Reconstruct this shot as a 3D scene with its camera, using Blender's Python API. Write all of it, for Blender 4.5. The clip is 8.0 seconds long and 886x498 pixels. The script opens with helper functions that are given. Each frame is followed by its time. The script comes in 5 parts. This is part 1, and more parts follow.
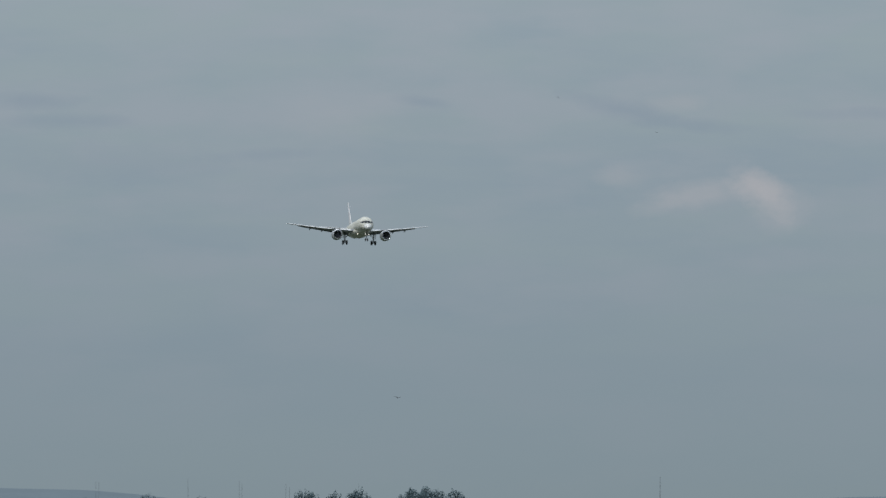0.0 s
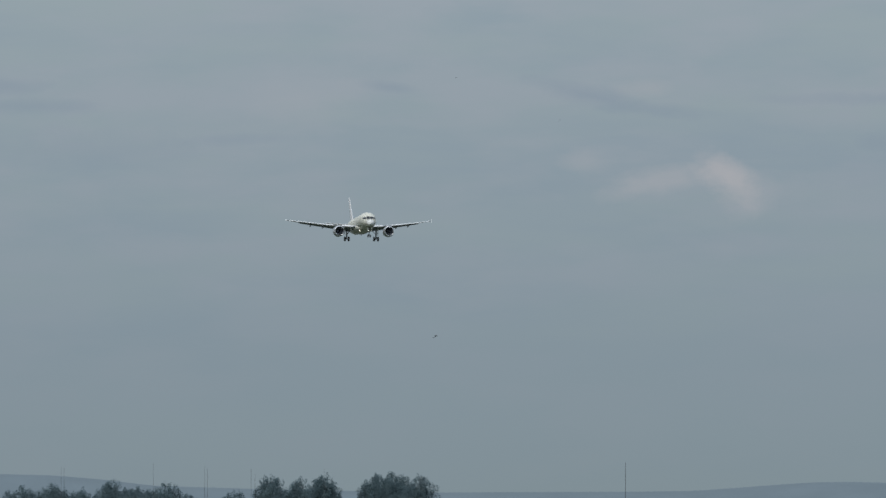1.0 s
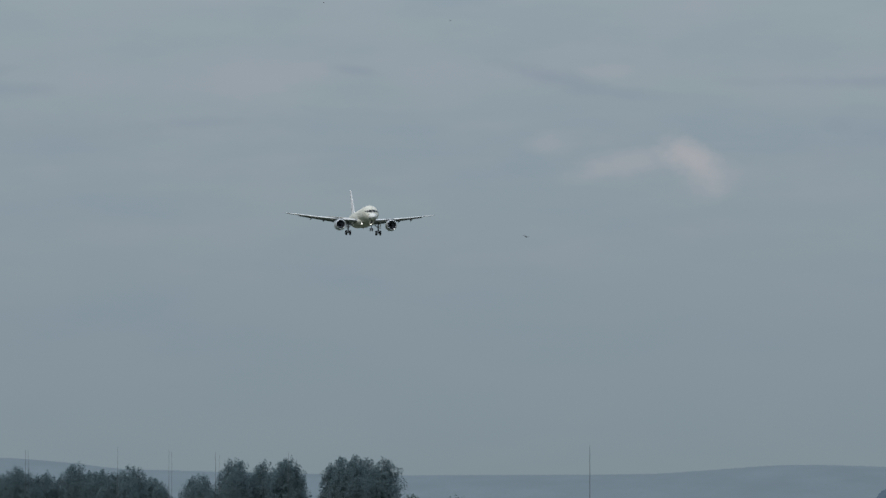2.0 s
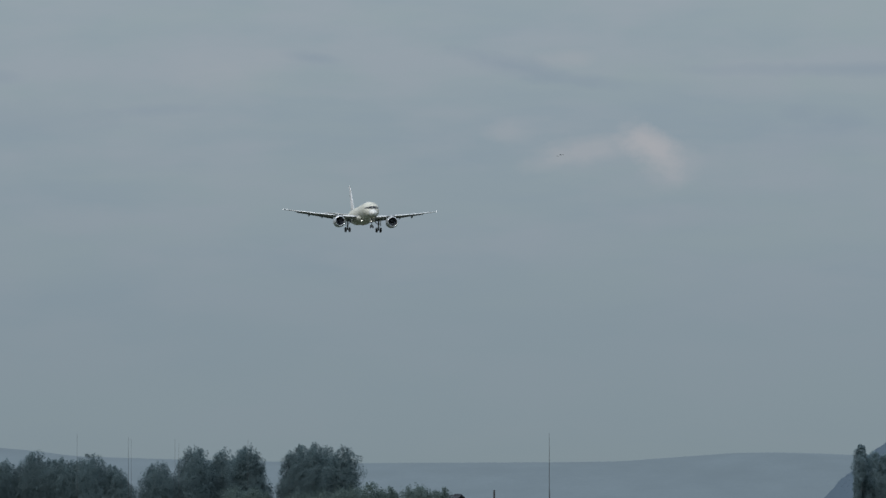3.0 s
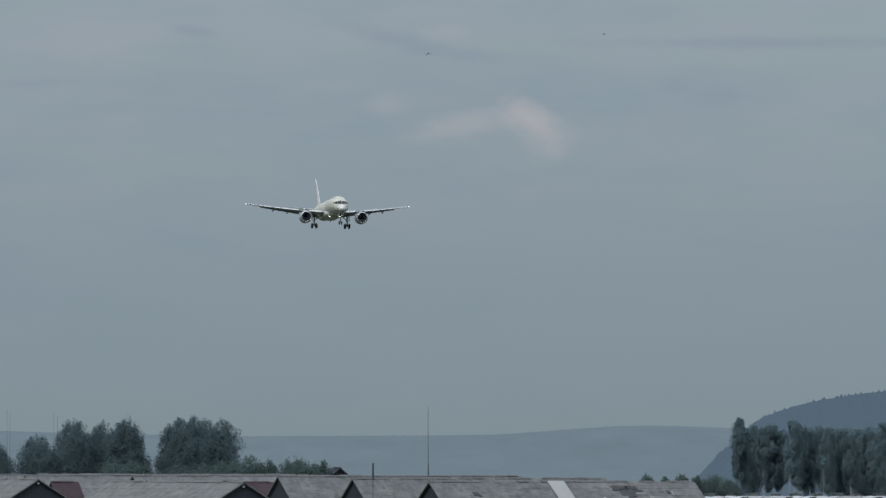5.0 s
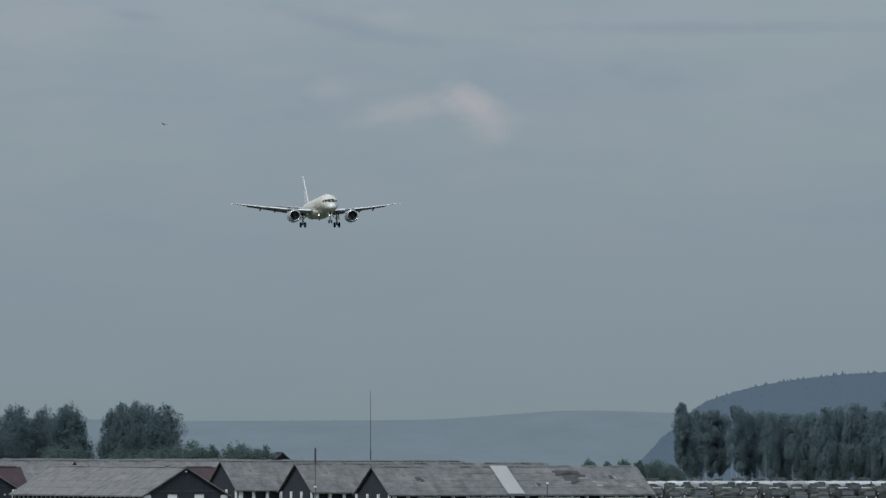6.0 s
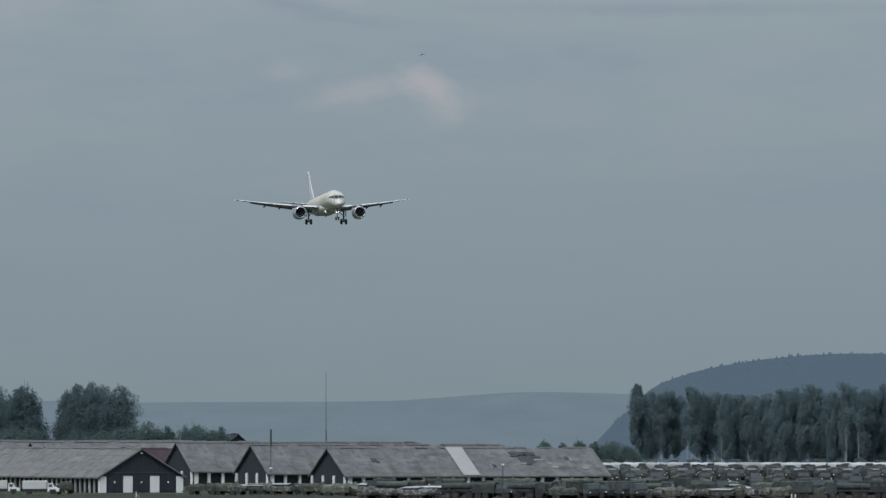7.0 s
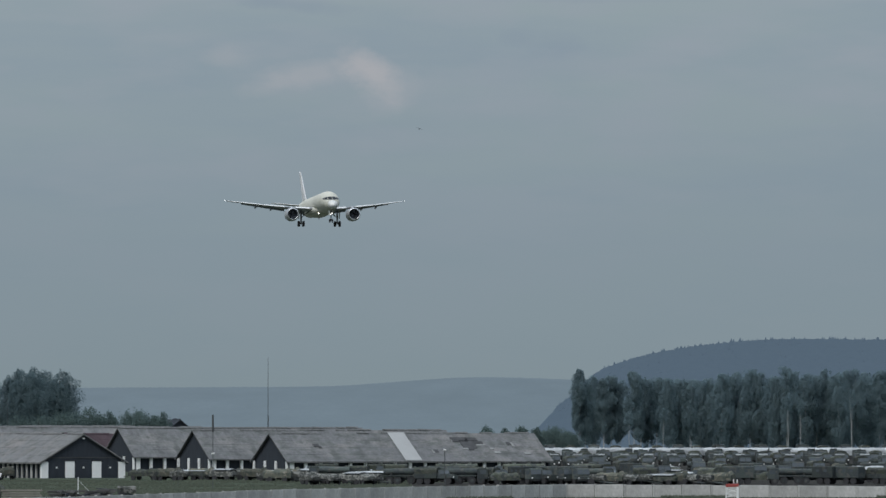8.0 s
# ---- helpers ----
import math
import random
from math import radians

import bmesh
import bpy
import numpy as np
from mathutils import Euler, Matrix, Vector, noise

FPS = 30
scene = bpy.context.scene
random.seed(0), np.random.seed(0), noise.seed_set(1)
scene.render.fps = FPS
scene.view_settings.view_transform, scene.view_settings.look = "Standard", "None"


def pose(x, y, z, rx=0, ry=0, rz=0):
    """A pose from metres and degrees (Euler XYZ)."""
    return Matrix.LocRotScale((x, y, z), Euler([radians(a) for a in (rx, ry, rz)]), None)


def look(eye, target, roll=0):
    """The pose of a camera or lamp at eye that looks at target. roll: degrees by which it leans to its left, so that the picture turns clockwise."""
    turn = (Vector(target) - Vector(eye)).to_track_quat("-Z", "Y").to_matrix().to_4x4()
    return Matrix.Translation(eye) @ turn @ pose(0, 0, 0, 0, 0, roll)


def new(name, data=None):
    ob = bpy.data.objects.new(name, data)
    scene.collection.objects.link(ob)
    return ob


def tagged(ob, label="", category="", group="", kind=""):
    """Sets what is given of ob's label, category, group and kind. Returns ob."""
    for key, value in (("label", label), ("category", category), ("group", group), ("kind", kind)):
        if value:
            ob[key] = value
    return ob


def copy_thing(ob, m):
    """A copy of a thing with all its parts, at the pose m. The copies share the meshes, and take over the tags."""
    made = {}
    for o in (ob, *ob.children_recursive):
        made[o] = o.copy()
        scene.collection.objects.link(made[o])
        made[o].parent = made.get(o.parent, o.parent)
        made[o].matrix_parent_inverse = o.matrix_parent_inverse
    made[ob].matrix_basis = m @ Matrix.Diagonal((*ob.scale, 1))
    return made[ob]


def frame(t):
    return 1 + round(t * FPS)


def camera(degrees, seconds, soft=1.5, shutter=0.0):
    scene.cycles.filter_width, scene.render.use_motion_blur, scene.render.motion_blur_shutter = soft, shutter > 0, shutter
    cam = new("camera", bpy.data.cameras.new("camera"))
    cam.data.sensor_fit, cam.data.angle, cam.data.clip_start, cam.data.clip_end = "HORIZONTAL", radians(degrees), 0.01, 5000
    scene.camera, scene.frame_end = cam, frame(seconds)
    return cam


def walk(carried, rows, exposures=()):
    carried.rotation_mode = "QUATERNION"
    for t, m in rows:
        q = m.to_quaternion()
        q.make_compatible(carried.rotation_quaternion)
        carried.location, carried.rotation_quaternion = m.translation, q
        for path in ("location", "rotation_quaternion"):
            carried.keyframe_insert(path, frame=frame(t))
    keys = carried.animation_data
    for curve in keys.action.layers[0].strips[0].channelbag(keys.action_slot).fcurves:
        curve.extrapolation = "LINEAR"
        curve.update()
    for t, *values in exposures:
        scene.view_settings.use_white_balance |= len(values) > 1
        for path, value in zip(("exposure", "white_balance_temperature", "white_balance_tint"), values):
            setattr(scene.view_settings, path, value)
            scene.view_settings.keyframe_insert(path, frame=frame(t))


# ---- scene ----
# A landing airliner filmed through a long lens that pans after it, over a depot of barns and parked trucks.
EYE = (0.0, 0.0, 13.3)
cam = camera(5.2195, 8.0, soft=1.5)
PAN = [  # seconds, heading and tilt in degrees
    (0.0, 2.3105, 1.6166), (0.5, 2.2036, 1.5760), (1.0, 2.1066, 1.5300), (2.5, 1.7802, 1.3871), (3.0, 1.6576, 1.3564),
    (3.5, 1.5250, 1.3311), (4.0, 1.3621, 1.3080), (4.5, 1.1629, 1.2595), (5.0, 0.9437, 1.1982), (6.5, 0.4694, 1.0606),
    (7.0, 0.3418, 0.9993), (7.5, 0.2039, 0.9484), (8.0, 0.0000, 0.9127)]
walk(cam, [(t, pose(*EYE, 90 + tilt, 0, yaw)) for t, yaw, tilt in PAN])

# ---- light: a bright overcast sky, darker towards the horizon, and a veiled sun ----
SUN_EL, SUN_AZ = 52.0, 215.0     # height and compass bearing of the sun, degrees (0 is +y, clockwise)
scene.view_settings.exposure = 0.0


def link(nt, a, b):
    nt.links.new(a, b)


def math_node(nt, op, a, b=None, clamp=False):
    n = nt.nodes.new("ShaderNodeMath")
    n.operation, n.use_clamp = op, clamp
    for i, v in enumerate((a, b)):
        if v is None:
            continue
        if isinstance(v, (int, float)):
            n.inputs[i].default_value = v
        else:
            link(nt, v, n.inputs[i])
    return n.outputs[0]


def mix_color(nt, fac, a, b, blend="MIX"):
    n = nt.nodes.new("ShaderNodeMix")
    n.data_type, n.blend_type = "RGBA", blend
    for sock, v in ((n.inputs[0], fac), (n.inputs[6], a), (n.inputs[7], b)):
        if isinstance(v, (int, float)):
            sock.default_value = v
        elif isinstance(v, tuple):
            sock.default_value = (*v, 1)
        else:
            link(nt, v, sock)
    return n.outputs[2]


def ramp(nt, fac, stops):
    n = nt.nodes.new("ShaderNodeValToRGB")
    els = n.color_ramp.elements
    while len(els) < len(stops):
        els.new(0.5)
    for e, (p, c) in zip(els, stops):
        e.position, e.color = p, (*c, 1) if isinstance(c, tuple) else (c, c, c, 1)
    link(nt, fac, n.inputs[0])
    return n.outputs[0]


def noise_node(nt, vec, scale, detail=4.0, rough=0.55):
    n = nt.nodes.new("ShaderNodeTexNoise")
    n.inputs["Scale"].default_value, n.inputs["Detail"].default_value, n.inputs["Roughness"].default_value = scale, detail, rough
    link(nt, vec, n.inputs["Vector"])
    return n.outputs[0]


def mapped(nt, vec, sx, sy, sz, loc=(0, 0, 0)):
    n = nt.nodes.new("ShaderNodeMapping")
    n.inputs["Scale"].default_value, n.inputs["Location"].default_value = (sx, sy, sz), loc
    link(nt, vec, n.inputs["Vector"])
    return n.outputs[0]


def build_sky():
    world = bpy.data.worlds.new("overcast_sky")
    scene.world = world
    world.use_nodes = True
    nt = world.node_tree
    nt.nodes.clear()
    out, bg = nt.nodes.new("ShaderNodeOutputWorld"), nt.nodes.new("ShaderNodeBackground")
    link(nt, bg.outputs[0], out.inputs[0])
    way = nt.nodes.new("ShaderNodeTexCoord").outputs["Generated"]
    sep = nt.nodes.new("ShaderNodeSeparateXYZ")
    link(nt, way, sep.inputs[0])
    x, z = sep.outputs[0], sep.outputs[2]
    clear = nt.nodes.new("ShaderNodeTexSky")
    clear.sky_type, clear.sun_disc = "NISHITA", False
    clear.sun_elevation, clear.sun_rotation = radians(SUN_EL), radians(SUN_AZ)
    clear.dust_density = 3.0
    blue = mix_color(nt, 1.0, clear.outputs[0], (0.06, 0.06, 0.06), "MULTIPLY")
    # the cloud deck: dim and hazy low down, brightening towards the zenith
    up = math_node(nt, "POWER", math_node(nt, "MAXIMUM", z, 0.0), 0.5)
    deck = ramp(nt, up, [(0.0, (0.216, 0.275, 0.300)), (0.13, (0.238, 0.301, 0.346)), (0.235, (0.297, 0.365, 0.409)),
                         (0.5, (0.43, 0.52, 0.60)), (1.0, (0.82, 0.98, 1.17))])
    # long flat streaks and soft patches in the deck
    streak = noise_node(nt, mapped(nt, way, 26, 26, 150), 1.0, 5.0, 0.5)
    patch = noise_node(nt, mapped(nt, way, 70, 70, 230, (3.1, 0.4, 1.7)), 1.0, 4.0, 0.5)
    tone = mix_color(nt, ramp(nt, streak, [(0.36, 0.0), (0.62, 1.0)]), (0.945, 0.96, 0.99), (1.03, 1.025, 1.00))
    tone = mix_color(nt, ramp(nt, patch, [(0.42, 0.0), (0.66, 1.0)]), tone, (1.07, 1.02, 1.03))
    strength = ramp(nt, z, [(0.0, 0.15), (0.014, 0.28), (0.032, 1.0)])
    tone = mix_color(nt, strength, (1.0, 1.0, 1.0), tone)
    deck = mix_color(nt, 1.0, deck, tone, "MULTIPLY")
    sky = mix_color(nt, 0.96, blue, deck)
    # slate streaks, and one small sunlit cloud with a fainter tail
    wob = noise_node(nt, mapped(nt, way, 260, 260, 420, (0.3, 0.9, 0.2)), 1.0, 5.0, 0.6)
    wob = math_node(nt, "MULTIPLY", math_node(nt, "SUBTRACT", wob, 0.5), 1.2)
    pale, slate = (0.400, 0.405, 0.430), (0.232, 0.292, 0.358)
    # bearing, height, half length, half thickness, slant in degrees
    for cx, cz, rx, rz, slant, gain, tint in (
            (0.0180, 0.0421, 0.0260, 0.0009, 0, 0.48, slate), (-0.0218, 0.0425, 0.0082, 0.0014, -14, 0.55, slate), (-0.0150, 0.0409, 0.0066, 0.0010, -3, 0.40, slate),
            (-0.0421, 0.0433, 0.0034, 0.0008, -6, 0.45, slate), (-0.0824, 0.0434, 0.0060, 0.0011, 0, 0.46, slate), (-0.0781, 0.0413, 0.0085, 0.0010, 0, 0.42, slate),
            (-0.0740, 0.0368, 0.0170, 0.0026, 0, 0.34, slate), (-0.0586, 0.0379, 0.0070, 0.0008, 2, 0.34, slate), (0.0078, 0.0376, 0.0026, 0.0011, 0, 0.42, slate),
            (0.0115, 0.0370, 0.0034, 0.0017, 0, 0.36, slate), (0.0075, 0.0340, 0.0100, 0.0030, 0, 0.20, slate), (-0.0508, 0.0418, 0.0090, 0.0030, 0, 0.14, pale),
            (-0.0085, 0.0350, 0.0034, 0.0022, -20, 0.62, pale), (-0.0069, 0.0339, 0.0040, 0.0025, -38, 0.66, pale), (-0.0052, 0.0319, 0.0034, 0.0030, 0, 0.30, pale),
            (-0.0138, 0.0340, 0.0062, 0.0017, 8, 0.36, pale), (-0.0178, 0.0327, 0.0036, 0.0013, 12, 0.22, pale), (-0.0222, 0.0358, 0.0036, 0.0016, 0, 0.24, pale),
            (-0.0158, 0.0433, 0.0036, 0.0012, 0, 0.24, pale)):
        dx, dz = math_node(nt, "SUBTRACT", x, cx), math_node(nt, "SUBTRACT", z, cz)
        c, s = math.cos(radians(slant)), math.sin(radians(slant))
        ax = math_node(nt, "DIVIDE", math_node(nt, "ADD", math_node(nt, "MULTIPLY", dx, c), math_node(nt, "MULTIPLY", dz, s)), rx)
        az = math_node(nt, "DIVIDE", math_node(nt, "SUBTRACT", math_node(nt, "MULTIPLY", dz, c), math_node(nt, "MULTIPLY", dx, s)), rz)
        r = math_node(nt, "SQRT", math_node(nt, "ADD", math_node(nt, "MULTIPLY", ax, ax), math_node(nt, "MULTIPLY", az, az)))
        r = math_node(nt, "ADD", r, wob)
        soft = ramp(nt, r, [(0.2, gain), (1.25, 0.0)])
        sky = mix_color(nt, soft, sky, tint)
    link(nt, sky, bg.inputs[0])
    bg.inputs[1].default_value = 1.0
    lamp = bpy.data.lights.new("sun", "SUN")
    lamp.energy, lamp.angle, lamp.color = 1.75, radians(36), (1.0, 0.98, 0.95)
    a, e = radians(SUN_AZ), radians(SUN_EL)
    to_sun = Vector((math.sin(a) * math.cos(e), math.cos(a) * math.cos(e), math.sin(e)))
    sun = new("sun", lamp)
    sun.matrix_world = look(to_sun * 300, (0, 0, 0))


build_sky()

# ---- materials ----


def material(name, base, rough=0.8, metal=0.0, vary=0.15, scale=1.0, bump=0.0, second=None, emit=None, island=0.0, random=0.0, spec=None, coords="Object", stretch=(1, 1, 1)):
    """A surface with colour variation at two scales and fine relief. second: a colour of stains; island, random: variation by piece or thing."""
    m = bpy.data.materials.new(name)
    m.use_nodes = True
    nt = m.node_tree
    b = nt.nodes["Principled BSDF"]
    b.inputs["Roughness"].default_value, b.inputs["Metallic"].default_value = rough, metal
    if spec is not None:
        b.inputs["Specular IOR Level"].default_value = spec
    vec = mapped(nt, nt.nodes.new("ShaderNodeTexCoord").outputs[coords], *stretch)
    coarse = noise_node(nt, vec, 0.35 * scale, 4)
    fine = noise_node(nt, vec, 4.0 * scale, 5, 0.65)
    dark = tuple(c * (1 - vary) for c in base)
    light = tuple(min(1, c * (1 + vary)) for c in base)
    col = mix_color(nt, ramp(nt, coarse, [(0.3, 0.0), (0.7, 1.0)]), dark, light)
    col = mix_color(nt, ramp(nt, fine, [(0.35, 0.0), (0.7, 0.5)]), col, second or tuple(c * (1 - 1.5 * vary) for c in base))
    for amount, node, sock in ((island, "ShaderNodeNewGeometry", "Random Per Island"), (random, "ShaderNodeObjectInfo", "Random")):
        if amount:
            r = nt.nodes.new(node).outputs[sock]
            v = math_node(nt, "ADD", math_node(nt, "MULTIPLY", r, 2 * amount), 1 - amount)
            n = nt.nodes.new("ShaderNodeVectorMath")
            n.operation = "SCALE"
            link(nt, col, n.inputs[0])
            link(nt, v, n.inputs["Scale"])
            col = n.outputs[0]
    link(nt, col, b.inputs["Base Color"])
    if bump:
        n = nt.nodes.new("ShaderNodeBump")
        n.inputs["Strength"].default_value, n.inputs["Distance"].default_value = bump, 0.05
        link(nt, fine, n.inputs["Height"])
        link(nt, n.outputs[0], b.inputs["Normal"])
    if emit:
        b.inputs["Emission Color"].default_value = (*emit[0], 1)
        b.inputs["Emission Strength"].default_value = emit[1]
    return m


def foliage(name, base):
    """Leaves that let some light through, each clump a little different."""
    m = material(name, base, 0.8, 0.0, 0.14, 0.5, island=0.06, spec=0.05)
    nt = m.node_tree
    b, out = nt.nodes["Principled BSDF"], nt.nodes["Material Output"]
    thin, mix = nt.nodes.new("ShaderNodeBsdfTranslucent"), nt.nodes.new("ShaderNodeMixShader")
    thin.inputs[0].default_value = (*(1.25 * c for c in base), 1)
    mix.inputs[0].default_value = 0.5
    link(nt, b.outputs[0], mix.inputs[1])
    link(nt, thin.outputs[0], mix.inputs[2])
    link(nt, mix.outputs[0], out.inputs[0])
    return m


def roof_sheet(name, base, lichen, moss):
    """Old fibre-cement sheets: run-off streaks down the slope, lichen and moss in patches, single sheets lighter or darker."""
    m = bpy.data.materials.new(name)
    m.use_nodes = True
    nt = m.node_tree
    b = nt.nodes["Principled BSDF"]
    b.inputs["Roughness"].default_value, b.inputs["Specular IOR Level"].default_value = 0.92, 0.1
    vec = nt.nodes.new("ShaderNodeTexCoord").outputs["Object"]
    streak = noise_node(nt, mapped(nt, vec, 0.22, 1.3, 0.1), 1.0, 4, 0.6)
    patch = noise_node(nt, mapped(nt, vec, 0.32, 0.17, 0.1, (5, 1, 0)), 1.0, 5, 0.62)
    blot = noise_node(nt, mapped(nt, vec, 0.7, 0.45, 0.2, (1, 9, 0)), 1.0, 5, 0.65)
    fine = noise_node(nt, vec, 2.2, 5, 0.7)
    col = mix_color(nt, ramp(nt, streak, [(0.32, 0.0), (0.68, 1.0)]), tuple(0.87 * c for c in base), tuple(1.10 * c for c in base))
    col = mix_color(nt, ramp(nt, patch, [(0.46, 0.0), (0.64, 0.75)]), col, lichen)
    col = mix_color(nt, ramp(nt, blot, [(0.47, 0.0), (0.64, 0.85)]), col, moss)
    col = mix_color(nt, ramp(nt, fine, [(0.42, 0.0), (0.68, 0.6)]), col, tuple(0.6 * c for c in base))
    snap = nt.nodes.new("ShaderNodeVectorMath")
    snap.operation = "SNAP"
    link(nt, vec, snap.inputs[0])
    snap.inputs[1].default_value = (1.9, 1.13, 90.0)
    cell = nt.nodes.new("ShaderNodeTexWhiteNoise")
    link(nt, snap.outputs[0], cell.inputs[0])
    both = math_node(nt, "ADD", math_node(nt, "MULTIPLY", cell.outputs[0], 0.16), math_node(nt, "MULTIPLY", nt.nodes.new("ShaderNodeObjectInfo").outputs["Random"], 0.12))
    n = nt.nodes.new("ShaderNodeVectorMath")
    n.operation = "SCALE"
    link(nt, col, n.inputs[0])
    link(nt, math_node(nt, "ADD", both, 0.86), n.inputs["Scale"])
    link(nt, n.outputs[0], b.inputs["Base Color"])
    bump = nt.nodes.new("ShaderNodeBump")
    bump.inputs["Strength"].default_value, bump.inputs["Distance"].default_value = 0.4, 0.05
    link(nt, fine, bump.inputs["Height"])
    link(nt, bump.outputs[0], b.inputs["Normal"])
    return m


def camouflage(name, colours, size, rough=0.85, bump=0.0):
    """Painted or printed patches of three dull colours, faded and dusty, a little different on each vehicle."""
    m = bpy.data.materials.new(name)
    m.use_nodes = True
    nt = m.node_tree
    b = nt.nodes["Principled BSDF"]
    b.inputs["Roughness"].default_value, b.inputs["Specular IOR Level"].default_value = rough, 0.15
    place = nt.nodes.new("ShaderNodeTexCoord").outputs["Object"]
    shift = nt.nodes.new("ShaderNodeVectorMath")
    chance = nt.nodes.new("ShaderNodeObjectInfo").outputs["Random"]
    link(nt, place, shift.inputs[0])
    link(nt, math_node(nt, "MULTIPLY", chance, 70.0), shift.inputs[1])
    vec = shift.outputs[0]
    one, two = noise_node(nt, vec, 1.0 / size, 2), noise_node(nt, mapped(nt, vec, 1, 1, 1.4, (7, 3, 5)), 1.4 / size, 2)
    fine = noise_node(nt, vec, 5.0, 4, 0.7)
    col = mix_color(nt, ramp(nt, one, [(0.50, 0.0), (0.54, 1.0)]), colours[0], colours[1])
    col = mix_color(nt, ramp(nt, two, [(0.57, 0.0), (0.61, 1.0)]), col, colours[2])
    col = mix_color(nt, ramp(nt, fine, [(0.4, 0.0), (0.75, 0.35)]), col, (0.14, 0.135, 0.12))
    n = nt.nodes.new("ShaderNodeVectorMath")
    n.operation = "SCALE"
    link(nt, col, n.inputs[0])
    link(nt, math_node(nt, "ADD", math_node(nt, "MULTIPLY", chance, 0.7), 0.65), n.inputs["Scale"])
    link(nt, n.outputs[0], b.inputs["Base Color"])
    if bump:
        relief = nt.nodes.new("ShaderNodeBump")
        relief.inputs["Strength"].default_value, relief.inputs["Distance"].default_value = bump, 0.06
        link(nt, fine, relief.inputs["Height"])
        link(nt, relief.outputs[0], b.inputs["Normal"])
    return m


PRIMER = material("green_beige_primer", (0.52, 0.51, 0.44), 0.5, 0.0, 0.10, 0.5, 0.0, (0.44, 0.41, 0.31))
NOSE = material("pale_radome", (0.66, 0.65, 0.61), 0.35, 0.0, 0.03, 1.0)
# Wing grey is lowered for the shade beneath the wing.
WING = material("grey_wing_skin", (0.29, 0.30, 0.31), 0.45, 0.0, 0.07, 0.6)
# Shade of the wing's underside, painted on flaps and track fairings.
FLAP = material("flap_skin_underside_shade", (0.13, 0.14, 0.165), 0.55, 0.0, 0.12, 0.8)
FIN = material("pale_composite_skin", (0.62, 0.61, 0.60), 0.45, 0.0, 0.05, 0.7)
COWL = material("grey_cowling", (0.42, 0.43, 0.44), 0.35, 0.2, 0.06, 0.9)
SLAT = material("white_slat_paint", (0.68, 0.68, 0.67), 0.4, 0.0, 0.03, 0.7)
LIP = material("bare_metal_lip", (0.72, 0.72, 0.72), 0.3, 0.9, 0.04, 1.0)
DUCT = material("dark_duct", (0.085, 0.095, 0.118), 0.6, 0.0, 0.1, 1.0)
FAN = material("titanium_blade", (0.16, 0.17, 0.19), 0.45, 0.6, 0.1, 2.0)
GLASS = material("dark_cockpit_glass", (0.012, 0.014, 0.017), 0.12, 0.0, 0.05, 1.0, spec=0.2)
# Tyre black is lifted a little for distance haze.
RUBBER = material("black_tyre_rubber", (0.032, 0.032, 0.034), 0.85, 0.0, 0.2, 3.0)
STEEL = material("grey_gear_steel", (0.16, 0.165, 0.17), 0.5, 0.5, 0.1, 3.0)
LAMP = material("lit_landing_lamp", (0.9, 0.9, 0.9), 0.3, 0.0, 0.0, 1.0, emit=((1.0, 0.98, 0.93), 3.5))
STROBE = material("wingtip_strobe", (0.9, 0.9, 0.9), 0.3, 0.0, 0.0, 1.0, emit=((0.95, 0.98, 1.0), 1.6))
GRASS = material("mown_grass", (0.062, 0.076, 0.056), 0.95, 0.0, 0.3, 0.35, 0.0, (0.080, 0.086, 0.064), spec=0.0)
ROOF = roof_sheet("weathered_slate_sheet", (0.152, 0.154, 0.157), (0.20, 0.194, 0.187), (0.088, 0.097, 0.090))
ROOF_WARM = roof_sheet("lichen_stained_sheet", (0.178, 0.179, 0.179), (0.225, 0.205, 0.194), (0.112, 0.117, 0.106))
ROOF_RED = material("faded_red_sheet", (0.066, 0.048, 0.054), 0.85, 0.0, 0.2, 1.0, 0.2, spec=0.1)
ROOF_PATCH = material("dull_newer_sheet", (0.235, 0.24, 0.235), 0.9, 0.0, 0.15, 1.2, 0.2, spec=0.1)
ROOF_NEW = material("new_pale_sheet", (0.33, 0.335, 0.33), 0.85, 0.0, 0.08, 1.0, 0.1, spec=0.1)
# The blue in the tar black stands for haze over the distance.
TAR = material("tarred_boards", (0.030, 0.036, 0.045), 0.85, 0.0, 0.2, 1.5, 0.2, (0.048, 0.052, 0.060), stretch=(3, 3, 0.4), spec=0.2)
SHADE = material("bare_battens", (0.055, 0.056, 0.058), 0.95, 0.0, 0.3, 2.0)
# This black is raised slightly, with haze mixed into the colour.
HOLE = material("dark_opening", (0.022, 0.024, 0.027), 0.95, 0.0, 0.1, 1.0)
LIME = material("whitewash", (0.80, 0.80, 0.78), 0.9, 0.0, 0.06, 1.5, 0.2, (0.62, 0.61, 0.58))
CONCRETE = material("fence_concrete", (0.46, 0.45, 0.43), 0.92, 0.0, 0.28, 0.9, 0.3, (0.25, 0.245, 0.23), random=0.17, spec=0.15, stretch=(1, 1, 0.6))
# Blue cast and lift of distance haze are mixed into the poplar green.
LEAF = foliage("hazed_poplar_leaves", (0.112, 0.158, 0.168))
# Farther birches hold more of the haze's pale blue in their leaf colour.
BIRCH_LEAF = foliage("hazed_birch_leaves", (0.160, 0.220, 0.238))
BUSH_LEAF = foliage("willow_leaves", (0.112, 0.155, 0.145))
WEED_LEAF = foliage("dry_weeds", (0.125, 0.140, 0.105))
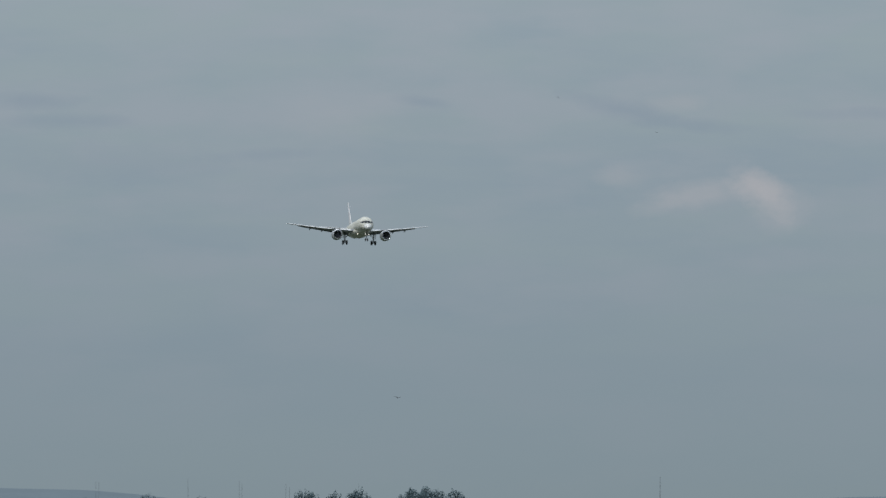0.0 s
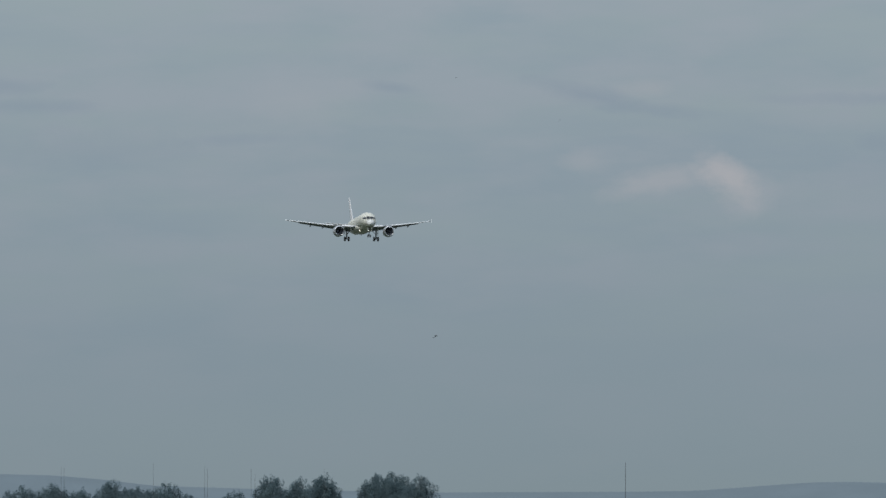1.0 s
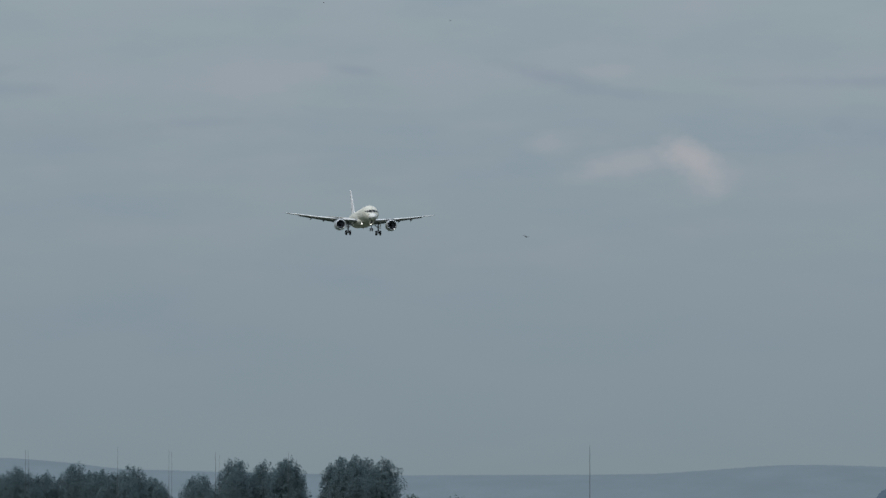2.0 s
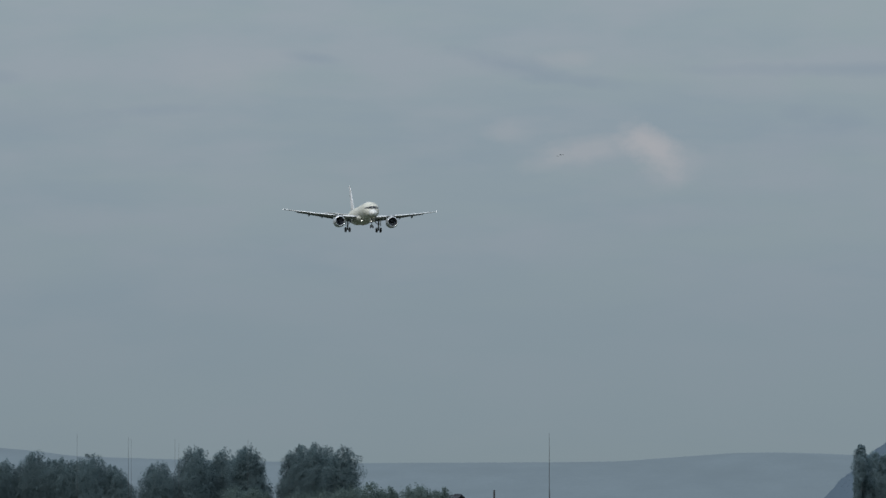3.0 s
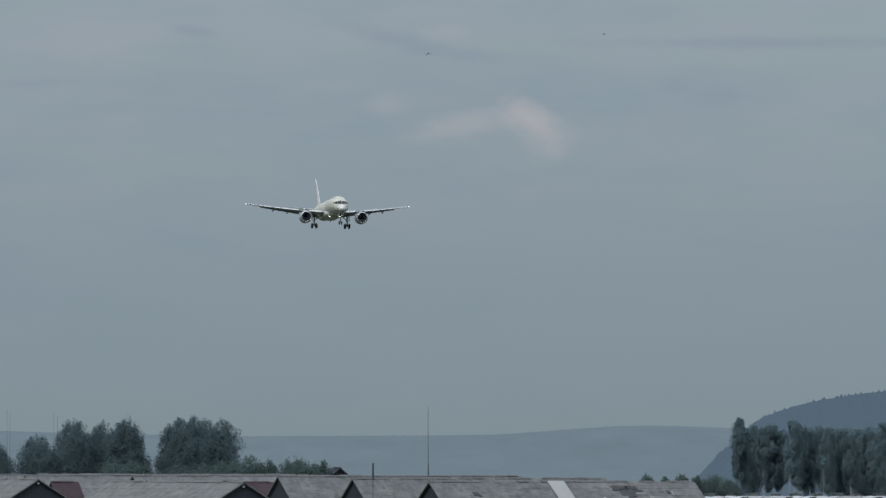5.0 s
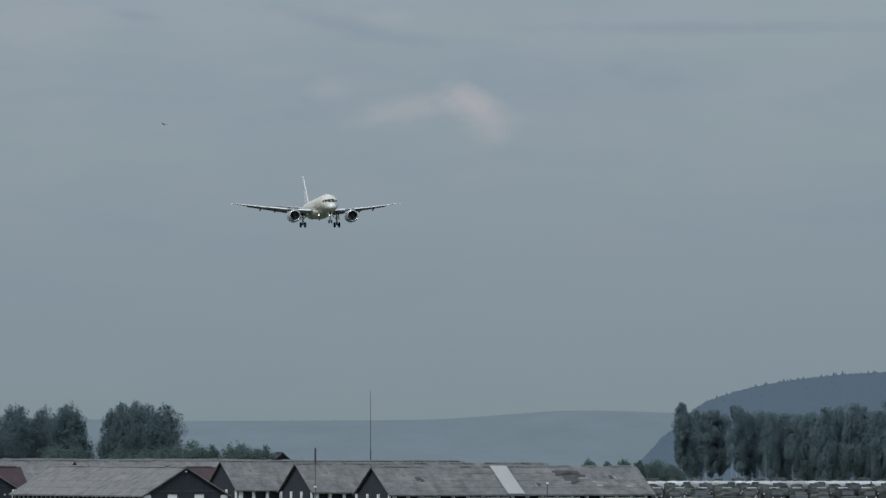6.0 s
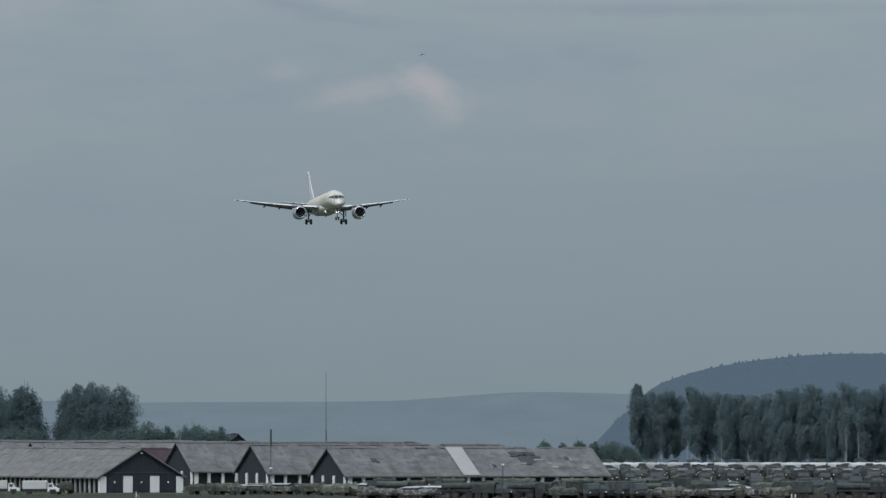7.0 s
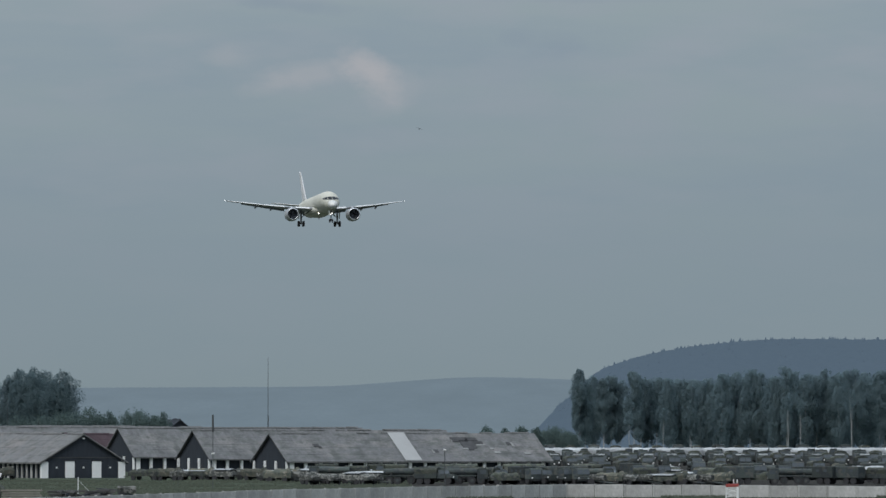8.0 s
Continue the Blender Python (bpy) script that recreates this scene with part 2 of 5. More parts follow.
BARK = material("grey_bark", (0.09, 0.085, 0.08), 0.95, 0.0, 0.25, 2.0, 0.4)
BIRCH_BARK = material("white_birch_bark", (0.42, 0.42, 0.41), 0.85, 0.0, 0.15, 3.0, 0.2, (0.20, 0.20, 0.20))
# Earth tone includes the shadow under the close-parked trucks.
YARD = material("shadow_dark_earth", (0.040, 0.040, 0.038), 0.95, 0.0, 0.3, 0.4, 0.0, (0.065, 0.064, 0.058), spec=0.0)
IRON = material("painted_iron", (0.075, 0.08, 0.082), 0.6, 0.3, 0.15, 3.0)
WHITE = material("white_enamel", (0.78, 0.78, 0.76), 0.5, 0.0, 0.04, 3.0)
DUSTY = material("dusty_white_panel", (0.56, 0.57, 0.56), 0.6, 0.0, 0.1, 1.0, 0.0, (0.42, 0.42, 0.40))
RED = material("red_enamel", (0.32, 0.06, 0.05), 0.5, 0.0, 0.1, 3.0)
OLIVE = camouflage("olive_army_paint", ((0.056, 0.070, 0.067), (0.043, 0.053, 0.057), (0.078, 0.082, 0.077)), 1.6)
DARK_OLIVE = material("dark_chassis_paint", (0.040, 0.043, 0.042), 0.8, 0.0, 0.2, 1.0, spec=0.15)
CANVAS = camouflage("camouflage_canvas", ((0.064, 0.074, 0.058), (0.040, 0.048, 0.047), (0.100, 0.102, 0.090)), 0.9, 0.95, 0.4)
TAN_CANVAS = camouflage("tan_patched_canvas", ((0.088, 0.090, 0.072), (0.056, 0.066, 0.056), (0.150, 0.140, 0.112)), 1.1, 0.95, 0.4)
PALE_TARP = material("pale_grey_tarpaulin", (0.42, 0.44, 0.45), 0.9, 0.0, 0.15, 1.0, 0.4, (0.26, 0.27, 0.27), random=0.3, spec=0.1)
STRIPED = camouflage("patched_pale_canvas", ((0.085, 0.090, 0.082), (0.22, 0.22, 0.205), (0.05, 0.056, 0.054)), 0.7, 0.95, 0.4)
WINDOW = material("cab_glass", (0.075, 0.088, 0.098), 0.15, 0.0, 0.1, 1.0)
# Distance haze over the far ridge is painted as an even blue emission.
FAR_HILL = material("far_forest_haze_glow", (0.05, 0.06, 0.065), 1.0, 0.0, 0.18, 0.016, stretch=(7, 1, 7), emit=((0.128, 0.172, 0.208), 0.84), spec=0.0)
# Emission stands for the blue-grey haze in front of the wooded hill.
NEAR_HILL = material("near_forest_haze_glow", (0.033, 0.04, 0.042), 1.0, 0.0, 0.25, 1.2, emit=((0.070, 0.108, 0.158), 0.80), spec=0.0)
SAND = material("tan_cast_concrete", (0.23, 0.21, 0.18), 0.9, 0.0, 0.15, 1.0, 0.2)
TIMBER = material("old_tarred_timber", (0.060, 0.060, 0.062), 0.9, 0.0, 0.25, 2.0, 0.3, (0.11, 0.105, 0.10), random=0.5)
BIRD = material("dark_plumage", (0.03, 0.03, 0.032), 0.8, 0.0, 0.1, 8.0)

# ---- building helpers ----


def finish(name, bm, mat, smooth=False):
    me = bpy.data.meshes.new(name)
    bmesh.ops.recalc_face_normals(bm, faces=bm.faces)
    bm.to_mesh(me)
    bm.free()
    me.materials.append(mat)
    if smooth:
        me.polygons.foreach_set("use_smooth", [True] * len(me.polygons))
    return new(name, me)


def part(name, bm, mat, parent, label="", smooth=False):
    ob = finish(name, bm, mat, smooth)
    ob.parent = parent
    if label:
        tagged(ob, label)
    return ob


def thing(name, m, label, category, group="", kind=""):
    ob = new(name)
    ob.matrix_basis = m
    return tagged(ob, label, category, group, kind)


def box(bm, lo, hi, m=None, bevel=0.0):
    c = [(a + b) / 2 for a, b in zip(lo, hi)]
    s = [abs(b - a) for a, b in zip(lo, hi)]
    mm = Matrix.Translation(c) @ Matrix.Diagonal((*s, 1))
    vs = bmesh.ops.create_cube(bm, size=1.0, matrix=(m @ mm) if m else mm)["verts"]
    if bevel:
        es = list({e for v in vs for e in v.link_edges})
        bmesh.ops.bevel(bm, geom=es, offset=bevel, segments=1, affect="EDGES")
    return bm


def rod(bm, a, b, r1, r2=None, seg=8, caps=True):
    a, b = Vector(a), Vector(b)
    d = b - a
    m = Matrix.Translation((a + b) / 2) @ d.to_track_quat("Z", "Y").to_matrix().to_4x4()
    bmesh.ops.create_cone(bm, cap_ends=caps, segments=seg, radius1=r1, radius2=r1 if r2 is None else r2, depth=d.length, matrix=m)
    return bm


def loft(bm, rings, caps=True, closed=True):
    """Skin through rings of points, each ring with the same count."""
    vs = [[bm.verts.new(p) for p in r] for r in rings]
    n = len(vs[0])
    for a, b in zip(vs, vs[1:]):
        for i in range(n if closed else n - 1):
            j = (i + 1) % n
            bm.faces.new((a[i], a[j], b[j], b[i]))
    if caps:
        bm.faces.new(vs[0][::-1])
        bm.faces.new(vs[-1])
    return bm


def prism(bm, outline, y0, y1):
    """Outline in x, z pushed along y."""
    return loft(bm, [[(x, y0, z) for x, z in outline], [(x, y1, z) for x, z in outline]])

# ---- ground and distance ----


def ground():
    bm = bmesh.new()
    vs = [bm.verts.new(p) for p in ((-4900, -600, 0), (4900, -600, 0), (4900, 4900, 0), (-4900, 4900, 0))]
    bm.faces.new(vs)
    tagged(finish("ground", bm, GRASS), "flat dull green grass field reaching the hills", "ground", kind="structure")


def ridge(name, profile, y0, depth, rough, mat, label, power, rows=24):
    """A long hill: heights given at a few places along x, rising over depth metres."""
    bm = bmesh.new()
    xs = np.arange(profile[0][0], profile[-1][0], 2.5)
    top = np.interp(xs, [p[0] for p in profile], [p[1] for p in profile])
    top = np.convolve(np.pad(top, 2, mode="edge"), np.ones(5) / 5, "valid")
    rings = []
    for k in range(rows + 1):
        s = k / rows
        rise = math.sin(s * math.pi / 2) ** power if s else 0.0
        ring = []
        for x, h in zip(xs, top):
            n = noise.fractal(Vector((x * 0.03, s * 3, y0)), 0.8, 2.0, 4)
            n2 = noise.noise(Vector((x * 0.16, s * 14, 3.0)))
            ring.append((x, y0 + s * depth + 12 * n * (1 - s) * min(1, s * 5), max(0.0, h * rise + rough * (0.5 * n * (1 - s) + 0.5 * n2) * min(1, s * 4))))
        rings.append(ring)
    rings.append([(x, y0 + depth + 40, -5) for x, *_ in rings[0]])
    loft(bm, rings, caps=False, closed=False)
    ob = finish(name, bm, mat, True)
    return tagged(ob, label, "hill", kind="structure"), xs, top


def forest(xs, top, y0, depth, power, count, size, spruce, seed, mat, label):
    """Crowns and spruces over a hill's slope, thickest along its skyline."""
    rng = np.random.default_rng(seed)
    x = rng.uniform(xs[0] + 10, xs[-1] - 10, count)
    s = np.where(rng.random(count) < 0.4, rng.uniform(0.97, 1.0, count), rng.uniform(0.12, 1.0, count))
    z = np.interp(x, xs, top) * np.sin(s * math.pi / 2) ** power - 0.7 * size
    y = y0 + s * depth
    r = size * rng.uniform(0.6, 1.25, count) * np.where(rng.random(count) < 0.04, 1.25, 1.0)
    tall = np.where(rng.random(count) < spruce, 1.9, 1.0)
    ang = np.arange(6) * math.pi / 3
    jit = 1 + 0.22 * rng.normal(size=(count, 2, 6))
    rings = []
    for k, (rad, up) in enumerate(((0.75, -0.9), (1.0, 0.0))):
        rr = (r / np.sqrt(tall))[:, None] * rad * jit[:, k]
        rings.append(np.stack([x[:, None] + rr * np.cos(ang), y[:, None] + rr * np.sin(ang), np.repeat((z + up * r * tall)[:, None], 6, 1)], 2))
    tip = np.stack([x, y, z + 0.95 * r * tall], 1)[:, None]
    v = np.concatenate(rings + [tip], 1).reshape(-1, 3)
    faces = [f for i in range(6) for f in ((i, (i + 1) % 6, 6 + (i + 1) % 6, 6 + i), (6 + i, 6 + (i + 1) % 6, 12))]
    me = bpy.data.meshes.new("hill_trees")
    me.from_pydata(v.tolist(), [], [[13 * k + q for q in f] for k in range(count) for f in faces])
    me.polygons.foreach_set("use_smooth", [True] * len(me.polygons))
    me.materials.append(mat)
    tagged(new("hill_trees", me), label, "trees", kind="stuff")


ground()
FAR = [(-420, 32), (-386, 29.5), (-344, 28.6), (-319, 26.5), (-297, 23.7), (-240, 22), (-169, 20.6), (-74, 21.0), (-48, 21.4), (-22, 23.3),
       (4, 25.2), (22, 25.5), (43, 25), (64, 24), (83, 22.5), (140, 20), (420, 18)]
# The far ridge and its woods glow faintly blue in place of haze.
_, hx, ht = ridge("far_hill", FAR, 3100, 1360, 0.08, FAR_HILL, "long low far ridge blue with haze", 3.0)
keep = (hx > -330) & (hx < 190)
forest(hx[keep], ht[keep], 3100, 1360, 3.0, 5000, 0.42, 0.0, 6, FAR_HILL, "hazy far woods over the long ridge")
NEAR = [(22, 0.0), (30, 2.6), (35, 5.0), (38.8, 7.0), (41.3, 9.2), (45, 11.8), (49.5, 14.2), (52.5, 16.4), (56, 21.0), (59, 24.6), (61.5, 26.2), (71, 29.8), (82, 33.0), (93.5, 35.0), (107, 36.9), (123, 38.4),
        (139, 39.0), (177, 38.7), (330, 41), (600, 20)]
# Hill and crowns share the glowing haze colour.
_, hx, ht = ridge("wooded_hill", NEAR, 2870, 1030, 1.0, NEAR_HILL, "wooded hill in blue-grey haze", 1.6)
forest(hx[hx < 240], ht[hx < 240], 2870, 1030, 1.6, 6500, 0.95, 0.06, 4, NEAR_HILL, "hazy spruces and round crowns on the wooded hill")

# ---- barns ----


def barn(x, y, turn, w, length, eave, top, roof_mat, gable="doors", side=1, label="", strip=None, holes=(), chips=()):
    """A long boarded barn; the gable's middle stands at x, y. side: the long side that has piers, +1 or -1."""
    ob = thing("barn", pose(x, y, 0, 0, 0, turn), label, "barn", "barns of the depot")
    h = w / 2
    slope = (top - eave) / h
    # boarded gable and back wall
    for y0, y1 in ((0.0, 0.3), (length - 0.3, length)):
        bm = bmesh.new()
        prism(bm, [(-h, 0), (h, 0), (h, eave), (0, top), (-h, eave)], y0, y1)
        part("gable_wall", bm, TAR, ob, "black tarred board gable")
    for sx in (-1, 1):
        bm = bmesh.new()
        box(bm, (sx * (h - 0.9), 0.3, 0), (sx * (h - 0.7), length - 0.3, eave + 0.5))
        part("side_wall", bm, TAR, ob)
        # roof slope with overhang and thickness, stepped where the courses of sheets lap
        over, courses = 0.55, 4
        run = h + over
        upper = []
        for c in range(courses):
            for d, lap in ((run * c / courses, 0.0), (run * (c + 1) / courses, 0.03)):
                upper.append((sx * d, top + 0.18 - slope * d + lap))
        outline = upper + [(sx * run, top - 0.06 - slope * run), (0.0, top + 0.0)]
        part("roof_slope", prism(bmesh.new(), outline, -0.5, length + 0.5), roof_mat, ob)
    # ridge tiles, some slipped and a few gone
    bm = bmesh.new()
    prism(bm, [(-0.3, -0.08), (0, 0.17), (0.3, -0.08), (0, 0.02)], -1.2, 1.2)
    tile, rr = None, random.Random(int(abs(x) * 10))
    for k in range(int(length / 2.42)):
        if k and rr.random() < 0.13:
            continue
        if tile is None:
            tile = part("ridge_tile", bm, roof_mat, ob)
            piece = tile
        else:
            piece = new("ridge_tile", tile.data)
            piece.parent = ob
        piece.matrix_basis = pose(rr.uniform(-0.04, 0.04), 0.9 + 2.42 * k, top + 0.2 + rr.uniform(-0.04, 0.07), rr.uniform(-1.6, 1.6), 0, rr.uniform(-1, 1))
    # verge boards under the gable's roof edge
    for sx in (-1, 1):
        bm = bmesh.new()
        prism(bm, [(0, top + 0.08), (sx * (h + 0.5), eave - 0.5 * slope + 0.08), (sx * (h + 0.5), eave - 0.5 * slope - 0.2), (0, top - 0.2)], -0.46, -0.38)
        part("verge_board", bm, HOLE, ob)
    if gable == "doors":
        for a, b in ((-h - 0.02, -h + 1.3), (h - 1.3, h + 0.02)):
            part("corner_pier", box(bmesh.new(), (a, -0.14, 0), (b, 0.5, eave - 0.02), bevel=0.03), LIME, ob, "whitewashed corner pier")
        for a, b in ((-3.5, -1.7), (1.7, 3.5)):
            d = part("door", box(bmesh.new(), (a, -0.1, 0.05), (b, 0.1, eave + 0.1), bevel=0.02), LIME, ob, "whitewashed plank door")
            part("lintel", box(bmesh.new(), (a - 0.2, -0.16, eave + 0.1), (b + 0.2, 0.1, eave + 0.3)), HOLE, d)
        for a in (-5.2, 0.0, 5.2):
            part("wall_lamp", box(bmesh.new(), (a - 0.14, -0.2, 1.75), (a + 0.14, 0.02, 2.05), bevel=0.04), WHITE, ob, "small white wall lamp")
        part("tie_beam", box(bmesh.new(), (-h + 1.5, -0.06, eave + 0.62), (h - 1.5, 0.04, eave + 0.8)), SHADE, ob, "weathered tie beam")
        for a, b in ((-6.3, -4.1), (-1.3, 1.3), (4.1, 6.3)):
            part("shutter", box(bmesh.new(), (a, -0.05, 0.4), (b, 0.04, eave - 0.2), bevel=0.01), TAR, ob, "closed tarred shutter")
        part("ridge_lamp", box(bmesh.new(), (-0.2, -0.3, top - 0.75), (0.2, 0.02, top - 0.5), bevel=0.04), WHITE, ob)
    else:
        n = 4
        for i in range(n):
            a = -h + 0.1 + (w - 0.9) * i / (n - 1)
            part("pier", box(bmesh.new(), (a, -0.25, 0), (a + 0.7, 0.45, eave - 0.05), bevel=0.03), LIME, ob, "whitewashed pier")
    # piers of the open long side
    step = 2.9 if gable != "doors" else 2.2
    k = int((length - 1.2) / step)
    for i in range(k + 1):
        yy = 0.25 + i * step
        wide = 0.55 if i else 0.9
        if gable == "doors":
            part("post", box(bmesh.new(), (side * (h - 0.25), yy, 0), (side * h, yy + 0.45, eave), bevel=0.02), CONCRETE, ob, "grey timber post")
        else:
            part("pier", box(bmesh.new(), (side * (h - 0.45), yy, 0), (side * (h + 0.05), yy + wide, eave - 0.05), bevel=0.03), LIME, ob)
    n = math.hypot(h, top - eave)
    for a, b, d0, d1, mat, what in ([(*strip, 0.05, h + 0.5, ROOF_NEW, "roof_strip")] if strip else []) + [(*q, SHADE, "roof_gap") for q in holes] + [(*q, ROOF_PATCH, "roof_patch") for q in chips]:
        bm = bmesh.new()
        up = 0.38 if what == "roof_strip" else 0.33
        z = lambda d: top + up - slope * d
        prism(bm, [(side * d0, z(d0)), (side * d1, z(d1)), (side * d1, z(d1) - 0.1), (side * d0, z(d0) - 0.1)], a, b)
        part(what, bm, mat, ob, {"roof_strip": "strip of new pale sheets", "roof_gap": "dark gap of missing sheets"}.get(what, "pale patch of newer sheet"))
    return ob


LONG = "long tarred barn with weathered grey sheet roof and whitewashed piers"
barn(-64.4, 1740, 25, 16.2, 63, 2.95, 7.75, ROOF_WARM, "doors", -1, "black boarded barn with pale grey roof and white doors")
barn(-112.0, 1925, 25, 16.2, 63, 2.95, 7.75, ROOF_WARM, "doors", -1, "black boarded barn with pale grey roof and white doors")
for bx, by, extra in ((-30.9, 1746, 1), (-46.8, 1830, 0), (-63.4, 1906, 0), (-97.0, 2012, 0), (-113.5, 2092, 0), (-121.0, 2040, 0), (-150, 2110, 0)):
    barn(bx, by, -67, 16.6, 51, 3.1, {1746: 7.8, 1830: 8.15, 1906: 8.4}.get(by, 8.25), ROOF, "piers", 1,
         "long tarred barn with patched roof and a pale new strip" if extra else LONG,
         (22.6, 25.8) if extra else None,
         ((35.6, 38.2, 2.4, 4.9), (34.2, 37.4, 1.5, 2.9), (38.2, 40.0, 2.8, 3.6), (37.0, 39.2, 1.6, 2.6), (36.4, 37.4, 4.9, 5.5), (6.6, 7.7, 3.5, 4.4), (7.4, 8.0, 4.2, 4.8), (29.2, 30.2, 5.4, 6.1), (44.6, 45.3, 3.0, 3.9)) if extra else (),
         ((34.0, 34.5, 2.2, 2.9), (35.2, 36.4, 4.9, 5.3), (38.4, 40.2, 3.7, 4.1), (40.6, 41.4, 4.8, 5.3), (41.0, 42.2, 6.0, 6.5), (45.4, 45.8, 3.2, 4.4), (46.8, 48.0, 6.2, 6.9), (29.0, 29.4, 5.4, 6.4)) if extra else ())
barn(-80.0, 1942, -67, 11.0, 16, 2.8, 7.15, ROOF_RED, "piers", 1, "small tarred barn with a faded red roof")
barn(-111.0, 1960, -67, 10.0, 5, 2.8, 7.15, ROOF_RED, "piers", 1, "small tarred barn with a faded red roof")
barn(-61.2, 2260, 20, 5.2, 8, 7.4, 9.5, TAR, "piers", 1, "small dark-roofed barn beside the bushes")


def yard():
    """Bare earth under the truck park, coloured dark for shade beneath the trucks."""
    bm = bmesh.new()
    vs = [bm.verts.new(p) for p in ((-22, 1545, 0.03), (150, 1545, 0.03), (190, 2620, 0.03), (22, 2620, 0.03), (18, 1640, 0.03), (-22, 1640, 0.03))]
    bm.faces.new(vs)
    tagged(finish("truck_yard", bm, YARD), "packed earth of the truck park, coloured dark like truck shadow", "ground", kind="structure")


yard()
# ---- the airliner: x to its right wing, y to its nose, z up; origin between the engine inlets ----


def section(y, rx, rz, cz, n=28):
    return [(rx * math.cos(2 * math.pi * i / n), y, cz + rz * math.sin(2 * math.pi * i / n)) for i in range(n)]


def foil(x, y_le, z, chord, thick, vertical=False, n=9):
    """A wing section: leading edge at y_le, running back by chord."""
    up, low = [], []
    for i in range(n):
        s = (1 - math.cos(math.pi * i / (n - 1))) / 2
        t = 5 * thick * (0.2969 * math.sqrt(s) - 0.126 * s - 0.3516 * s * s + 0.2843 * s ** 3 - 0.1036 * s ** 4) * chord
        up.append((s, t))
        low.append((s, -t * 0.8))
    ring = up + low[-2:0:-1]
    if vertical:
        return [(x + t, y_le - s * chord, z) for s, t in ring]
    return [(x, y_le - s * chord, z + t - 0.012 * s * chord) for s, t in ring]


def wheel_part(parent, name, x, y, z, r, width):
    bm = bmesh.new()
    prof = [(-0.5, 0.62), (-0.5, 0.88), (-0.36, 1.0), (0.36, 1.0), (0.5, 0.88), (0.5, 0.62)]
    rings = [[(x + a * width, y + r * b * math.cos(2 * math.pi * i / 20), z + r * b * math.sin(2 * math.pi * i / 20)) for i in range(20)] for a, b in prof]
    w = part(name, loft(bm, rings), RUBBER, parent, smooth=False)
    part("rim", rod(bmesh.new(), (x - width * 0.53, y, z), (x + width * 0.53, y, z), r * 0.5, seg=14), STEEL, w)
    return w


